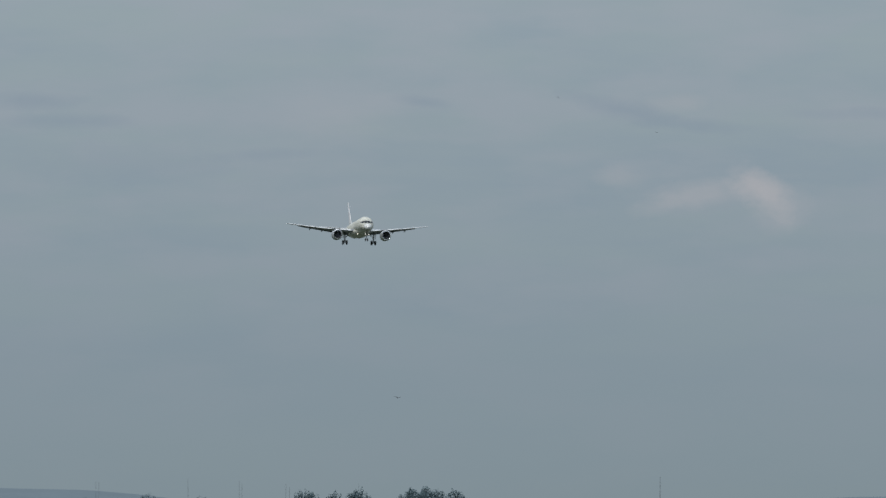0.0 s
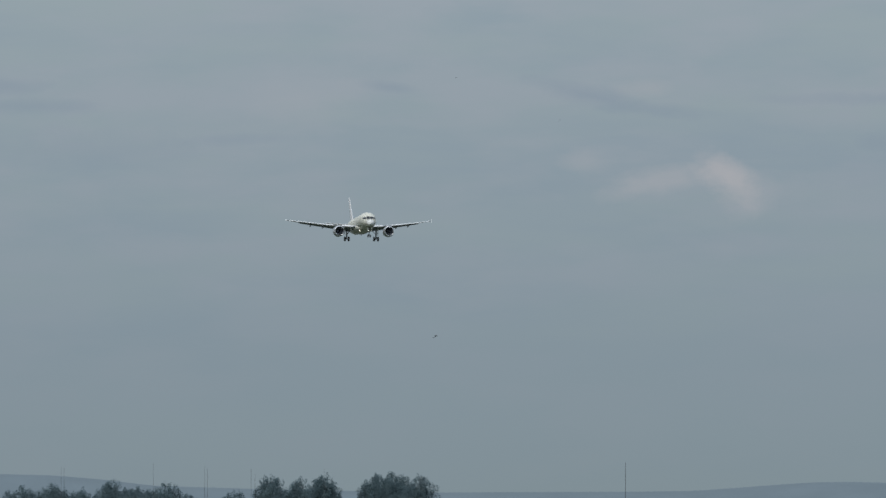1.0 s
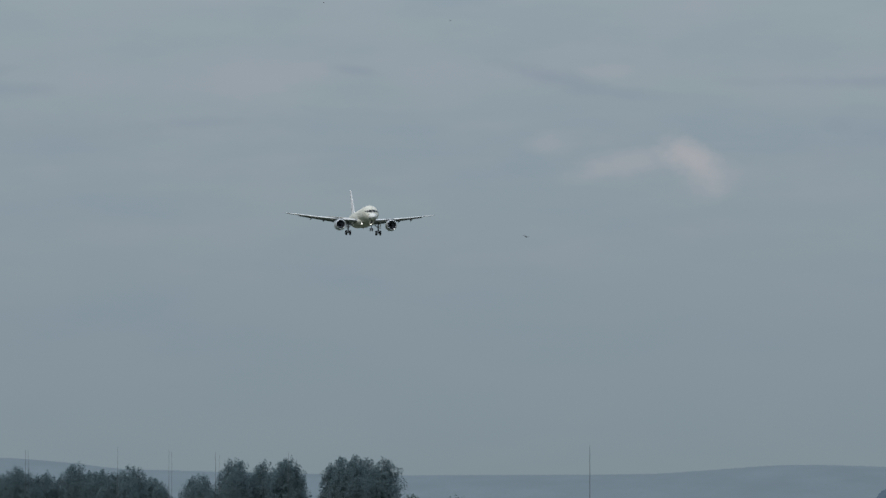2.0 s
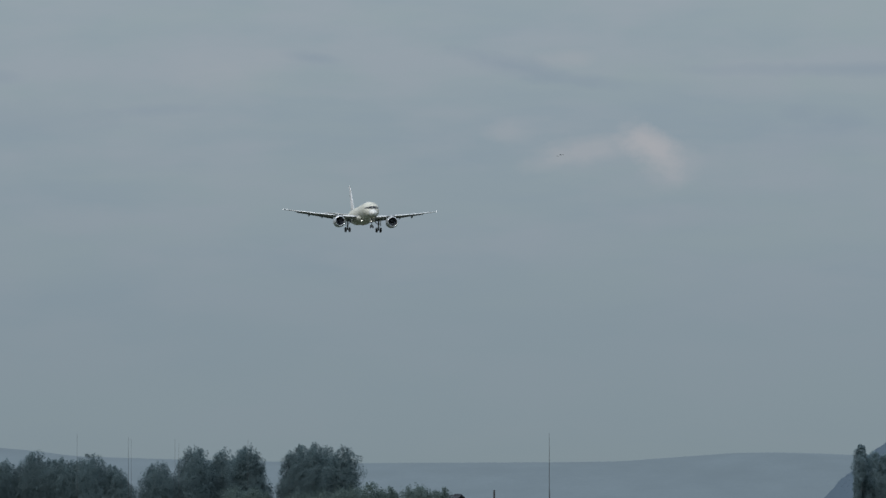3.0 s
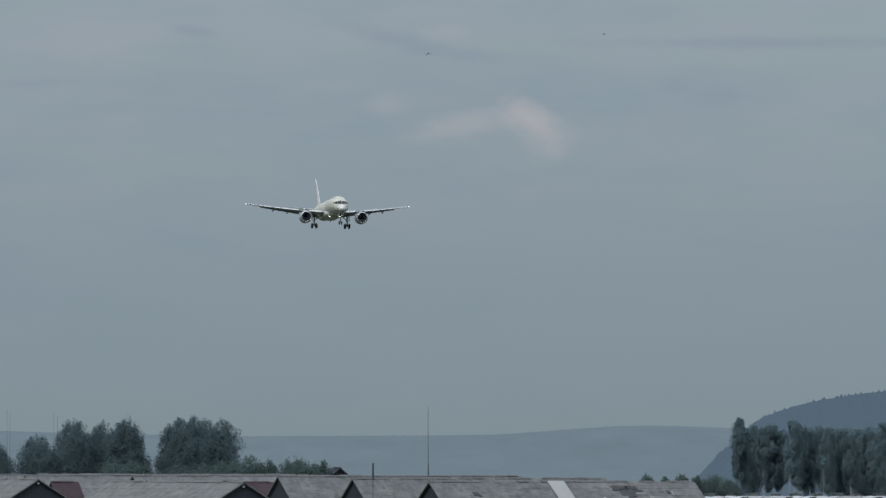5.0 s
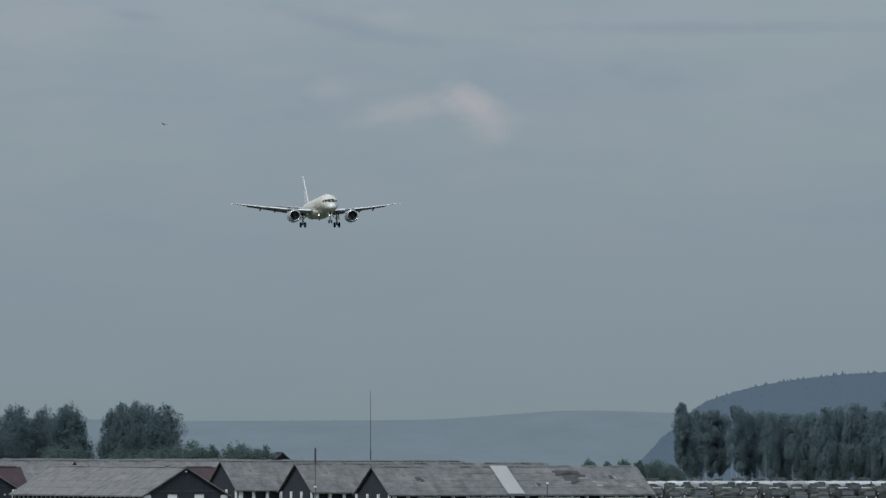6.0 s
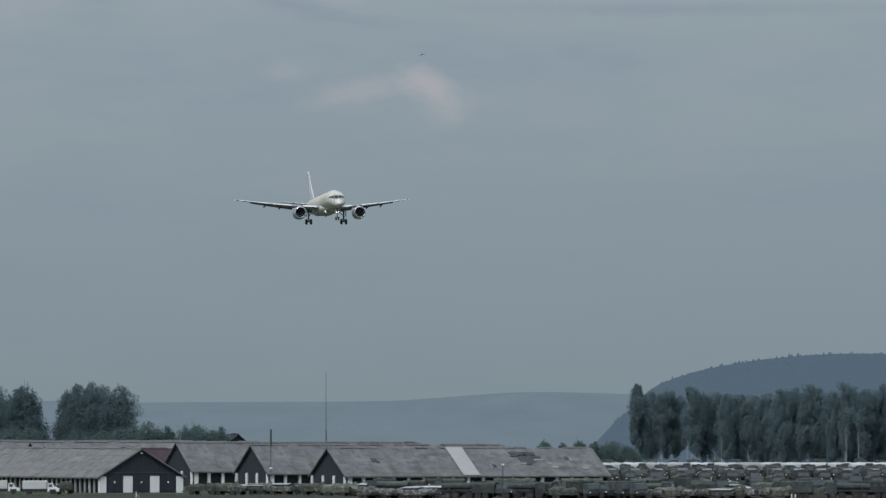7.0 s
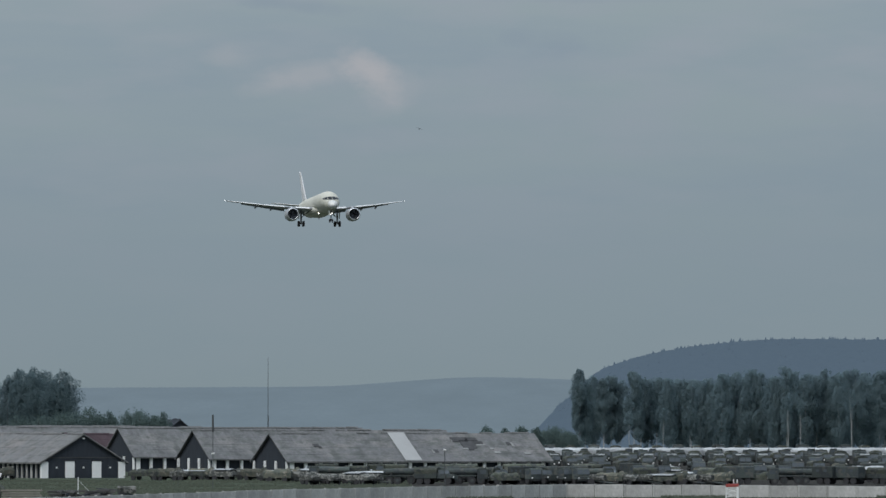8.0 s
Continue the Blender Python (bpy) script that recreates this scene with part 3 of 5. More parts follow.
def airliner():
    ob = thing("airliner", pose(0, 0, 0), "twin-engine airliner in green-beige primer with landing gear down", "airplane")
    cz = 1.9
    # y, half width, half height, centre height
    st = [(12.35, 0.05, 0.05, -1.20), (12.2, 0.36, 0.34, -1.18), (11.8, 0.72, 0.60, -1.12), (11.2, 1.05, 0.88, -1.00), (10.6, 1.32, 1.12, -0.82), (10.0, 1.52, 1.34, -0.64),
          (9.3, 1.70, 1.55, -0.46), (8.4, 1.86, 1.77, -0.28), (7.2, 1.98, 1.94, -0.10), (5.5, 2.03, 2.05, 0.0), (0, 2.03, 2.05, 0.0), (-10, 2.03, 2.05, 0.0), (-15.5, 2.0, 2.02, 0.03),
          (-19, 1.75, 1.78, 0.26), (-22.5, 1.35, 1.38, 0.6), (-26, 0.85, 0.9, 0.98), (-28.6, 0.42, 0.5, 1.25), (-29.6, 0.2, 0.25, 1.35)]
    bm = bmesh.new()
    loft(bm, [section(y, a, b, cz + c) for y, a, b, c in st[3:]])
    fus = part("fuselage", bm, PRIMER, ob, smooth=True)
    bm = bmesh.new()
    loft(bm, [section(y, a * 1.002, b * 1.002, cz + c) for y, a, b, c in st[:4]])
    part("radome", bm, NOSE, ob, "pale nose cone", smooth=True)
    bm = bmesh.new()
    bel = [(2.4, 0.9, 0.3, -1.55), (1.2, 1.75, 0.85, -1.45), (-1, 2.12, 1.2, -1.32), (-7, 2.15, 1.25, -1.32), (-10, 1.8, 0.9, -1.4), (-12.5, 0.8, 0.3, -1.6)]
    part("belly_fairing", loft(bm, [section(y, a, b, cz + c) for y, a, b, c in bel]), PRIMER, ob, smooth=True)

    # cockpit panes lie on the nose's curve
    def skin(x, z):
        near, far = 12.3, 5.5
        for _ in range(30):
            y = (near + far) / 2
            ys = [q[0] for q in st][::-1]
            rx, rz, c = (float(np.interp(y, ys, [q[k] for q in st][::-1])) for k in (1, 2, 3))
            if (x / rx) ** 2 + ((z - c) / rz) ** 2 > 1:
                near = y
            else:
                far = y
        return Vector((x, near + 0.03, cz + z + 0.012))
    for sx in (-1, 1):
        for x0, x1, low0, low1, top0, top1 in ((0.04, 0.82, -0.02, -0.02, 0.68, 0.64), (0.90, 1.34, -0.02, 0.04, 0.62, 0.53), (1.40, 1.68, 0.06, 0.14, 0.49, 0.38)):
            grid = []
            for i in range(5):
                q = i / 4
                x, lo, hi = x0 + (x1 - x0) * q, low0 + (low1 - low0) * q, top0 + (top1 - top0) * q
                grid.append([skin(sx * x, lo + (hi - lo) * j / 4) for j in range(5)])
            part("cockpit_window", loft(bmesh.new(), grid, caps=False, closed=False), GLASS, fus, "dark cockpit window", smooth=True)
    # wings: root, kink, tip
    span = [(1.4, -1.2, 0.85, 8.4, 0.10), (2.1, -1.6, 0.90, 7.7, 0.10), (6.3, -3.6, 1.30, 5.2, 0.085), (12.0, -6.6, 2.05, 3.3, 0.085), (17.0, -9.3, 2.86, 1.95, 0.085), (18.1, -10.0, 3.04, 1.2, 0.09), (18.5, -10.5, 3.09, 0.8, 0.09)]

    def at(x, k):
        return float(np.interp(x, [s[0] for s in span], [s[k] for s in span]))
    for sx, side in ((1, "right"), (-1, "left")):
        bm = bmesh.new()
        loft(bm, [foil(sx * x, y, z, c, t) for x, y, z, c, t in span])
        wing = part("wing", bm, WING, ob, "long slender grey wing", smooth=True)
        # slat drooped ahead of the leading edge
        for x0, x1 in ((2.6, 5.2), (7.4, 11.2), (11.4, 18.0)):
            bm = bmesh.new()
            rings = []
            for x in (x0, (x0 + x1) / 2, x1):
                y, z, c = at(x, 1), at(x, 2), at(x, 3)
                rings.append([(sx * x, y + 0.2, z - 0.05), (sx * x, y + 0.16, z + 0.02), (sx * x, y, z + 0.055), (sx * x, y - 0.1 * c, z + 0.045 * c),
                              (sx * x, y - 0.04 * c, z), (sx * x, y + 0.12, z - 0.06)])
            part("slat", loft(bm, rings), SLAT, wing, "white drooped slat")
        # flaps hang below the trailing edge, underside shade painted into their colour
        for x0, x1 in ((2.3, 6.1), (6.6, 15.2)):
            bm = bmesh.new()
            rings = []
            for x in (x0, x1):
                y, z, c = at(x, 1), at(x, 2), at(x, 3)
                te, d = y - c, 0.24 * c
                rings.append([(sx * x, te + 0.25, z + 0.02), (sx * x, te - 0.1, z + 0.1), (sx * x, te - d * 0.75, z - d * 0.36), (sx * x, te + 0.1, z - 0.12)])
            part("flap", loft(bm, rings), FLAP, wing, "flap coloured dark with underside shade")
        for x in (9.3, 12.4):
            y, z, c = at(x, 1), at(x, 2), at(x, 3)
            bm = bmesh.new()
            L = 0.62 * c + 0.9
            pr = [(0, 0.04, 0.05), (0.15, 0.12, 0.15), (0.5, 0.15, 0.21), (0.8, 0.11, 0.16), (1, 0.03, 0.05)]
            loft(bm, [[(sx * x + a * math.cos(2 * math.pi * i / 10), y - 0.5 * c - s * L, z - 0.28 - 0.3 * s + b * math.sin(2 * math.pi * i / 10)) for i in range(10)] for s, a, b in pr])
            part("flap_track_fairing", bm, FLAP, wing, smooth=True)
        part("strobe_lamp", box(bmesh.new(), (sx * 18.4, -10.75, 3.04), (sx * 18.56, -10.45, 3.16), bevel=0.03), STROBE, wing, "small white wingtip lamp")
        # engine: cowling, lip, duct, fan, spinner, nozzle, pylon
        ex, ez = sx * 6.3, -0.3
        prof = [(-0.02, 1.19), (-0.5, 1.32), (-1.4, 1.38), (-2.6, 1.34), (-3.7, 1.16), (-4.0, 1.05)]
        eng = part("engine_cowling", loft(bmesh.new(), [[(ex + r * math.cos(2 * math.pi * i / 28), y, ez + r * math.sin(2 * math.pi * i / 28)) for i in range(28)] for y, r in prof], caps=False), COWL, ob, "grey engine cowling", smooth=True)
        lip = [(-0.02, 1.195), (0.13, 1.16), (0.17, 1.10), (0.13, 1.04), (-0.1, 1.0)]
        part("inlet_lip", loft(bmesh.new(), [[(ex + r * math.cos(2 * math.pi * i / 28), y, ez + r * math.sin(2 * math.pi * i / 28)) for i in range(28)] for y, r in lip], caps=False), LIP, eng, "bare metal inlet ring", smooth=True)
        duct = [(-0.1, 1.0), (-0.5, 0.98), (-1.25, 1.0), (-1.3, 0.2)]
        part("inlet_duct", loft(bmesh.new(), [[(ex + r * math.cos(2 * math.pi * i / 28), y, ez + r * math.sin(2 * math.pi * i / 28)) for i in range(28)] for y, r in duct], caps=False), DUCT, eng, smooth=True)
        bm = bmesh.new()
        for i in range(18):
            a = 2 * math.pi * i / 18
            c, s = math.cos(a), math.sin(a)
            c2, s2 = math.cos(a + 0.3), math.sin(a + 0.3)
            q = [(ex + 0.25 * c, -1.15, ez + 0.25 * s), (ex + 0.96 * c, -1.1, ez + 0.96 * s), (ex + 0.96 * c2, -1.24, ez + 0.96 * s2), (ex + 0.25 * c2, -1.26, ez + 0.25 * s2)]
            part("fan_blade", loft(bmesh.new(), [q, [(x, y - 0.015, z) for x, y, z in q]]), FAN, eng)
        part("spinner", rod(bmesh.new(), (ex, -1.25, ez), (ex, -0.75, ez), 0.3, 0.03, 14), FAN, eng)
        noz = [(-3.3, 0.85), (-4.4, 0.72), (-5.2, 0.5), (-5.6, 0.32)]
        part("exhaust_nozzle", loft(bmesh.new(), [[(ex + r * math.cos(2 * math.pi * i / 20), y, ez + r * math.sin(2 * math.pi * i / 20)) for i in range(20)] for y, r in noz]), STEEL, eng, smooth=True)
        bm = bmesh.new()
        loft(bm, [[(ex - 0.12, -1.2, 1.05), (ex + 0.12, -1.2, 1.05), (ex + 0.2, -4.4, 0.7), (ex - 0.2, -4.4, 0.7)], [(ex - 0.1, -3.3, 1.55), (ex + 0.1, -3.3, 1.55), (ex + 0.16, -6.6, 1.2), (ex - 0.16, -6.6, 1.2)]])
        part("pylon", bm, COWL, ob)
        # tailplane
        bm = bmesh.new()
        loft(bm, [foil(sx * x, y, z, c, 0.09) for x, y, z, c in ((0.4, -24.4, 3.1, 3.9), (1.0, -24.7, 3.13, 3.6), (5.6, -27.6, 3.75, 1.7), (6.1, -28.2, 3.82, 1.0))])
        part("tailplane", bm, FIN, ob, smooth=True)
        # main gear
        gx, gy = sx * 3.72, -5.6
        bm = bmesh.new()
        rod(bm, (gx, gy, -1.9), (gx, gy, 0.9), 0.16, 0.2, 10)
        rod(bm, (gx - 0.75, gy, -1.93), (gx + 0.75, gy, -1.93), 0.09, seg=8)
        rod(bm, (gx, gy, -0.7), (gx - sx * 1.5, gy - 0.1, 0.55), 0.09, seg=8)
        rod(bm, (gx, gy + 0.25, -0.9), (gx, gy + 0.25, -1.6), 0.05, seg=6)
        leg = part("main_gear", bm, STEEL, ob, "grey steel landing gear leg")
        for d in (-0.48, 0.48):
            wheel_part(leg, "wheel", gx + d, gy, -1.93, 0.58, 0.42)
        part("gear_door", box(bmesh.new(), (gx + sx * 0.42, gy - 0.5, -0.9), (gx + sx * 0.48, gy + 0.5, 0.75), bevel=0.02), PRIMER, leg)
        # wing root lamp
        lm = part("landing_lamp", rod(bmesh.new(), (sx * 1.42, 2.3, -0.30), (sx * 1.42, 2.36, -0.30), 0.09, seg=12), LAMP, ob, "lit white landing lamp")
        part("lamp_housing", rod(bmesh.new(), (sx * 1.42, 1.2, -0.30), (sx * 1.42, 2.29, -0.30), 0.2, 0.18, 12), PRIMER, lm)
        # nose gear doors
        part("nose_gear_door", box(bmesh.new(), (sx * 0.42, 8.6, -1.1), (sx * 0.46, 10.0, -0.2), bevel=0.015), PRIMER, ob)
    bm = bmesh.new()
    loft(bm, [foil(0, y, z, c, t, True) for y, z, c, t in ((-19.2, 3.5, 6.4, 0.05), (-21.4, 4.4, 5.0, 0.07), (-27.7, 10.0, 2.2, 0.08), (-28.5, 10.35, 1.3, 0.07))])
    part("fin", bm, FIN, ob, "pale vertical tail fin", smooth=True)
    part("beacon", rod(bmesh.new(), (0, -6.0, -0.98), (0, -6.0, -0.6), 0.07, 0.13, 10), RED, ob, "red belly beacon")
    bm = bmesh.new()
    rod(bm, (0, 8.9, -2.1), (0, 8.9, 0.1), 0.1, 0.13, 10)
    rod(bm, (-0.4, 8.9, -2.22), (0.4, 8.9, -2.22), 0.06, seg=8)
    rod(bm, (0, 8.9, -1.2), (0, 10.0, -0.1), 0.06, seg=8)
    leg = part("nose_gear", bm, STEEL, ob, "grey steel nose gear leg")
    for d in (-0.27, 0.27):
        wheel_part(leg, "wheel", d, 8.9, -2.22, 0.39, 0.24)
    part("taxi_lamp", rod(bmesh.new(), (0.12, 9.06, -0.92), (0.12, 9.12, -0.92), 0.09, seg=12), LAMP, leg, "lit white lamp on the nose leg")
    return ob


plane = airliner()

# ---- trees ----


def leaf_mesh(name, blobs, count, size, rng, mat):
    """Many small leaf sprays scattered over and in rounded boughs, turned outwards. blobs: centre, radii."""
    c = np.array([b[0] for b in blobs], float)
    r = np.array([b[1] for b in blobs], float)
    area = (r[:, 0] * r[:, 2]) ** 0.95
    pick = rng.choice(len(blobs), count, p=area / area.sum())
    d = rng.normal(size=(count, 3))
    d /= np.linalg.norm(d, axis=1)[:, None]
    depth = 1 - 0.40 * rng.random(count) ** 1.7 + 0.05 * rng.random(count) ** 2
    p = c[pick] + d * r[pick] * depth[:, None]
    out = p * (1, 1, 0)
    out /= np.linalg.norm(out, axis=1)[:, None] + 0.6
    n = 0.4 * d + 0.8 * out + 0.3 * rng.normal(size=(count, 3)) + (0, 0, 0.3)
    n /= np.linalg.norm(n, axis=1)[:, None]
    a = np.cross(n, rng.normal(size=(count, 3)))
    a /= np.linalg.norm(a, axis=1)[:, None]
    b = np.cross(n, a)
    s = (size * (0.55 + 0.9 * rng.random(count)))[:, None]
    a, b = a * s, b * s
    v = np.stack([p - a - 0.6 * b, p + a - 0.6 * b, p + 1.1 * b], 1).reshape(-1, 3)
    me = bpy.data.meshes.new(name)
    me.from_pydata(v.tolist(), [], np.arange(count * 3).reshape(-1, 3).tolist())
    me.materials.append(mat)
    return me


def tree(name, x, y, height, width, bare, kind, seed, label, leaves=3600):
    """A trunk with limbs and a crown of leaf clumps, from bare metres up."""
    rng = np.random.default_rng(seed)
    ob = thing(name, pose(x, y, 0, 0, 0, float(rng.uniform(0, 360))), label, "tree" if height > 9 else "bush", kind["group"])
    # the trunk
    bm = bmesh.new()
    lean = rng.normal(size=2) * 0.03 * height
    pts = [Vector((lean[0] * s * s + rng.normal() * 0.08 * s, lean[1] * s * s + rng.normal() * 0.08 * s, height * 0.9 * s)) for s in np.linspace(0, 1, 6)]
    r0 = kind["girth"] * height
    for i, (a, b) in enumerate(zip(pts, pts[1:])):
        rod(bm, a, b, r0 * (1 - 0.17 * i), r0 * (1 - 0.17 * (i + 1)), 7)
    part("trunk", bm, kind["bark"], ob)
    blobs = []
    hi, lo = height, bare
    for j in range(int(kind["leaders"] * width)):      # upright leaders, each drawn to its own point
        ang, rad = rng.uniform(0, 2 * math.pi), (0.36 * width * math.sqrt(rng.random()) if j else 0.0)
        cx, cy = math.cos(ang) * rad, math.sin(ang) * rad
        tip = lo + (hi - lo) * (1 - 0.17 * (rad / (0.36 * width)) ** 1.5 * rng.uniform(0.3, 1.3))
        wide = min(3.1, 0.34 * width) * rng.uniform(0.85, 1.15)
        for k in range(15):
            q = (k + rng.uniform(0.3, 0.9)) / 15
            br = wide * (1 - q ** 4.5) + 0.6
            blobs.append(((cx + 0.35 * br * rng.normal(), cy + 0.35 * br * rng.normal(), lo + (tip - 0.5 - lo) * q), (0.8 * br, 0.8 * br, br * rng.uniform(0.7, 1.0))))
        for k in range(16):
            q, turn = rng.uniform(0.15, 1.0) ** 0.7, rng.uniform(0, 2 * math.pi)
            br, t = wide * (1 - q ** 4.5) + 0.45, rng.uniform(0.28, 0.55)
            blobs.append(((cx + br * math.cos(turn), cy + br * math.sin(turn), lo + (tip - lo) * q), (t, t, t * rng.uniform(1.0, 1.9))))
        blobs.append(((cx, cy, tip - 0.3), (0.4, 0.4, 0.9)))
        if j % 2 == 0:
            part("limb", rod(bmesh.new(), pts[1], (cx, cy, lo + 0.7 * (tip - lo)), r0 * 0.4, r0 * 0.1, 5), kind["bark"], ob)
    boughs = int(kind["boughs"] * max(1.0, width / kind["wide"]))
    for i in range(boughs):
        s = (i + rng.uniform(0.1, 0.9)) / boughs
        z = lo + (hi - lo) * s
        swell = kind["shape"](s)
        ang = rng.uniform(0, 2 * math.pi)
        reach = width / 2 * swell * rng.uniform(0.3, 0.86)
        br = min(width, kind["wide"]) * 0.5 * (0.36 + 0.24 * rng.random()) * (0.55 + 0.45 * swell)
        cx, cy = math.cos(ang) * reach, math.sin(ang) * reach
        vr = min(br * rng.uniform(0.8, 1.35) * kind["tall"], (hi - z) * 0.9 + 0.5)
        blobs.append(((cx, cy, z), (br, br, vr)))
        k = min(4, int(s * 0.9 * 5))
        base = pts[k]
        if i % 6 == 0:
            part("limb", rod(bmesh.new(), base, (cx, cy, z), r0 * 0.3, r0 * 0.08, 5), kind["bark"], ob)
    for i in range(int(1.5 * boughs)):     # tufts and upright sprays that break the outline
        s = rng.uniform(0.1, 1.0) ** 0.8
        ang, out = rng.uniform(0, 2 * math.pi), width / 2 * kind["shape"](s) * rng.uniform(0.8, 1.1)
        q = rng.uniform(0.22, 0.6) * min(1.0, width / 9) + 0.08
        blobs.append(((math.cos(ang) * out, math.sin(ang) * out, lo + (hi - lo) * s - q), (q, q, q * rng.uniform(1.3, 2.8))))
    me = leaf_mesh("crown", blobs, leaves, kind["leaf"], rng, kind["mat"])
    cr = new("crown", me)
    cr.parent = ob
    return ob


def column(s):
    return 0.62 + 0.38 * math.sin(math.pi * min(1.0, s + 0.1))


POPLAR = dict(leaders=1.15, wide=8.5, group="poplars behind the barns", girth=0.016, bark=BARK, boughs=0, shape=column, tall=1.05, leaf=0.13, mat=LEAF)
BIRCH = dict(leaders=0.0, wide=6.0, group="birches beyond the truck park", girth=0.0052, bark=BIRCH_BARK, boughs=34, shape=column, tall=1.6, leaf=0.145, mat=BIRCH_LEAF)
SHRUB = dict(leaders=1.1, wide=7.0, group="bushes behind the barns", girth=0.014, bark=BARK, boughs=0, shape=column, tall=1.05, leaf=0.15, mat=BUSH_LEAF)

# x, depth, height, width, lowest leaves
for i, (x, y, h, w, low) in enumerate((
        (-174, 2170, 18.0, 11.5, 1), (-166.5, 2160, 18.4, 11.0, 1), (-160.0, 2165, 17.6, 10.0, 1), (-152.8, 2165, 19.7, 10.0, 0.5), (-147.2, 2160, 17.9, 11.0, 0.5), (-141.2, 2158, 18.9, 13.0, 0.5), (-134.6, 2152, 15.6, 7.0, 0.5), (-136.8, 2164, 16.4, 8.0, 0.5),
        (-126.0, 2160, 17.0, 9.6, 0.5), (-118.0, 2165, 20.6, 11.2, 0.5), (-111.6, 2172, 20.2, 9.6, 0.5), (-105.2, 2160, 20.7, 7.6, 0.5), (-113.6, 2178, 18.0, 9.0, 0.5), (-108.0, 2182, 20.0, 8.0, 0.5),
        (-91.8, 2168, 21.3, 10.8, 0.5), (-95.0, 2174, 20.8, 7.4, 0.5), (-89.2, 2180, 20.7, 9.0, 0.5), (-85.0, 2160, 20.5, 7.0, 0.5))):
    tree("poplar", x, y, h, w, low, POPLAR, 100 + i, "tall dense dark green poplar behind the barn roofs", int(8200 * w))
for i, (x, y, h, w) in enumerate((
        (-104.5, 2070, 12.0, 7.0), (-99.5, 2066, 11.4, 5.0), (-85.5, 2072, 11.4, 7.5), (-79.0, 2070, 11.9, 6.5), (-75.5, 2075, 12.6, 4.0), (-97.0, 2062, 10.2, 2.2),
        (-91.0, 2074, 11.0, 5.5), (-82.0, 2068, 11.6, 5.5), (-73.4, 2078, 11.2, 3.6), (-60.0, 2082, 11.2, 3.6), (-66.0, 2088, 12.2, 4.4), (-71.2, 2080, 11.6, 3.0), (-67.8, 2085, 11.8, 4.6), (-64.6, 2080, 12.1, 4.8), (-61.6, 2080, 11.0, 3.4),
        (10.2, 2330, 7.9, 3.4), (14.6, 2330, 7.0, 2.4), (18.4, 2340, 7.8, 3.4), (22.4, 2340, 7.2, 2.8),
        (25.5, 2480, 6.4, 4.0), (28.6, 2485, 7.6, 4.6), (31.6, 2480, 6.2, 4.2))):
    if x < 0:      # the hedge stands behind the last barns
        x, y, h = x * 1.036, y + 75, 13.3 + (h - 13.3) * 1.036
    tree("bush", x, y, h, w * 1.4, 0.5, SHRUB, 300 + i, "rounded green bush by the barns", 9000)
rng = random.Random(11)
birches = []
for x, h in ((37.6, 22.5), (39.4, 19.7), (41.9, 20.7), (44.4, 20.0), (46.6, 20.7), (49.0, 19.4), (52.7, 21.8), (54.8, 20.7), (57.0, 19.7), (59.3, 20.3), (62.0, 20.0),
             (65.7, 19.7), (68.1, 18.2), (71.4, 19.4), (73.9, 20.0), (76.8, 21.3), (79.5, 20.7), (82.3, 21.8), (85.1, 22.5), (88.1, 21.6), (91.4, 20.7), (94.7, 23.2),
             (97.0, 21.9), (100.2, 21.3), (103.1, 20.7), (106.1, 22.5), (109.1, 21.3), (111.6, 22.2), (114.7, 22.5), (117.7, 21.6), (120.8, 22.2), (124.3, 21.6), (127.7, 22.5)):
    birches.append((x, 2690 + rng.uniform(-14, 14), h))
for k in range(27):
    birches.append((62.5 + k * 2.55 + rng.uniform(-0.9, 0.9), 2740 + rng.uniform(-12, 25), rng.uniform(17.5, 20.5)))
for i, (x, y, h) in enumerate(birches):
    tree("birch", x, y, h, rng.uniform(4.2, 5.8) if i < 13 else rng.uniform(5.2, 7.2), (rng.uniform(0.4, 2.2) if i % 3 else rng.uniform(2.0, 4.5)) + (1.9 if i < 13 else 0.0), BIRCH, 500 + i, "tall slim birch with pale trunk and drooping crown", 14000 if i < 13 else 15000)

for i, (x, h) in enumerate(((94.6, 16.0), (98.0, 14.6), (112.2, 17.0), (60.5, 12.0), (51.0, 11.0))):
    tree("birch", x, 2664 + 1.7 * (i % 4), h, 2.2, h * 0.72, BIRCH, 700 + i, "slim young birch with a bare white trunk", 800)

# ---- fence, masts, poles ----


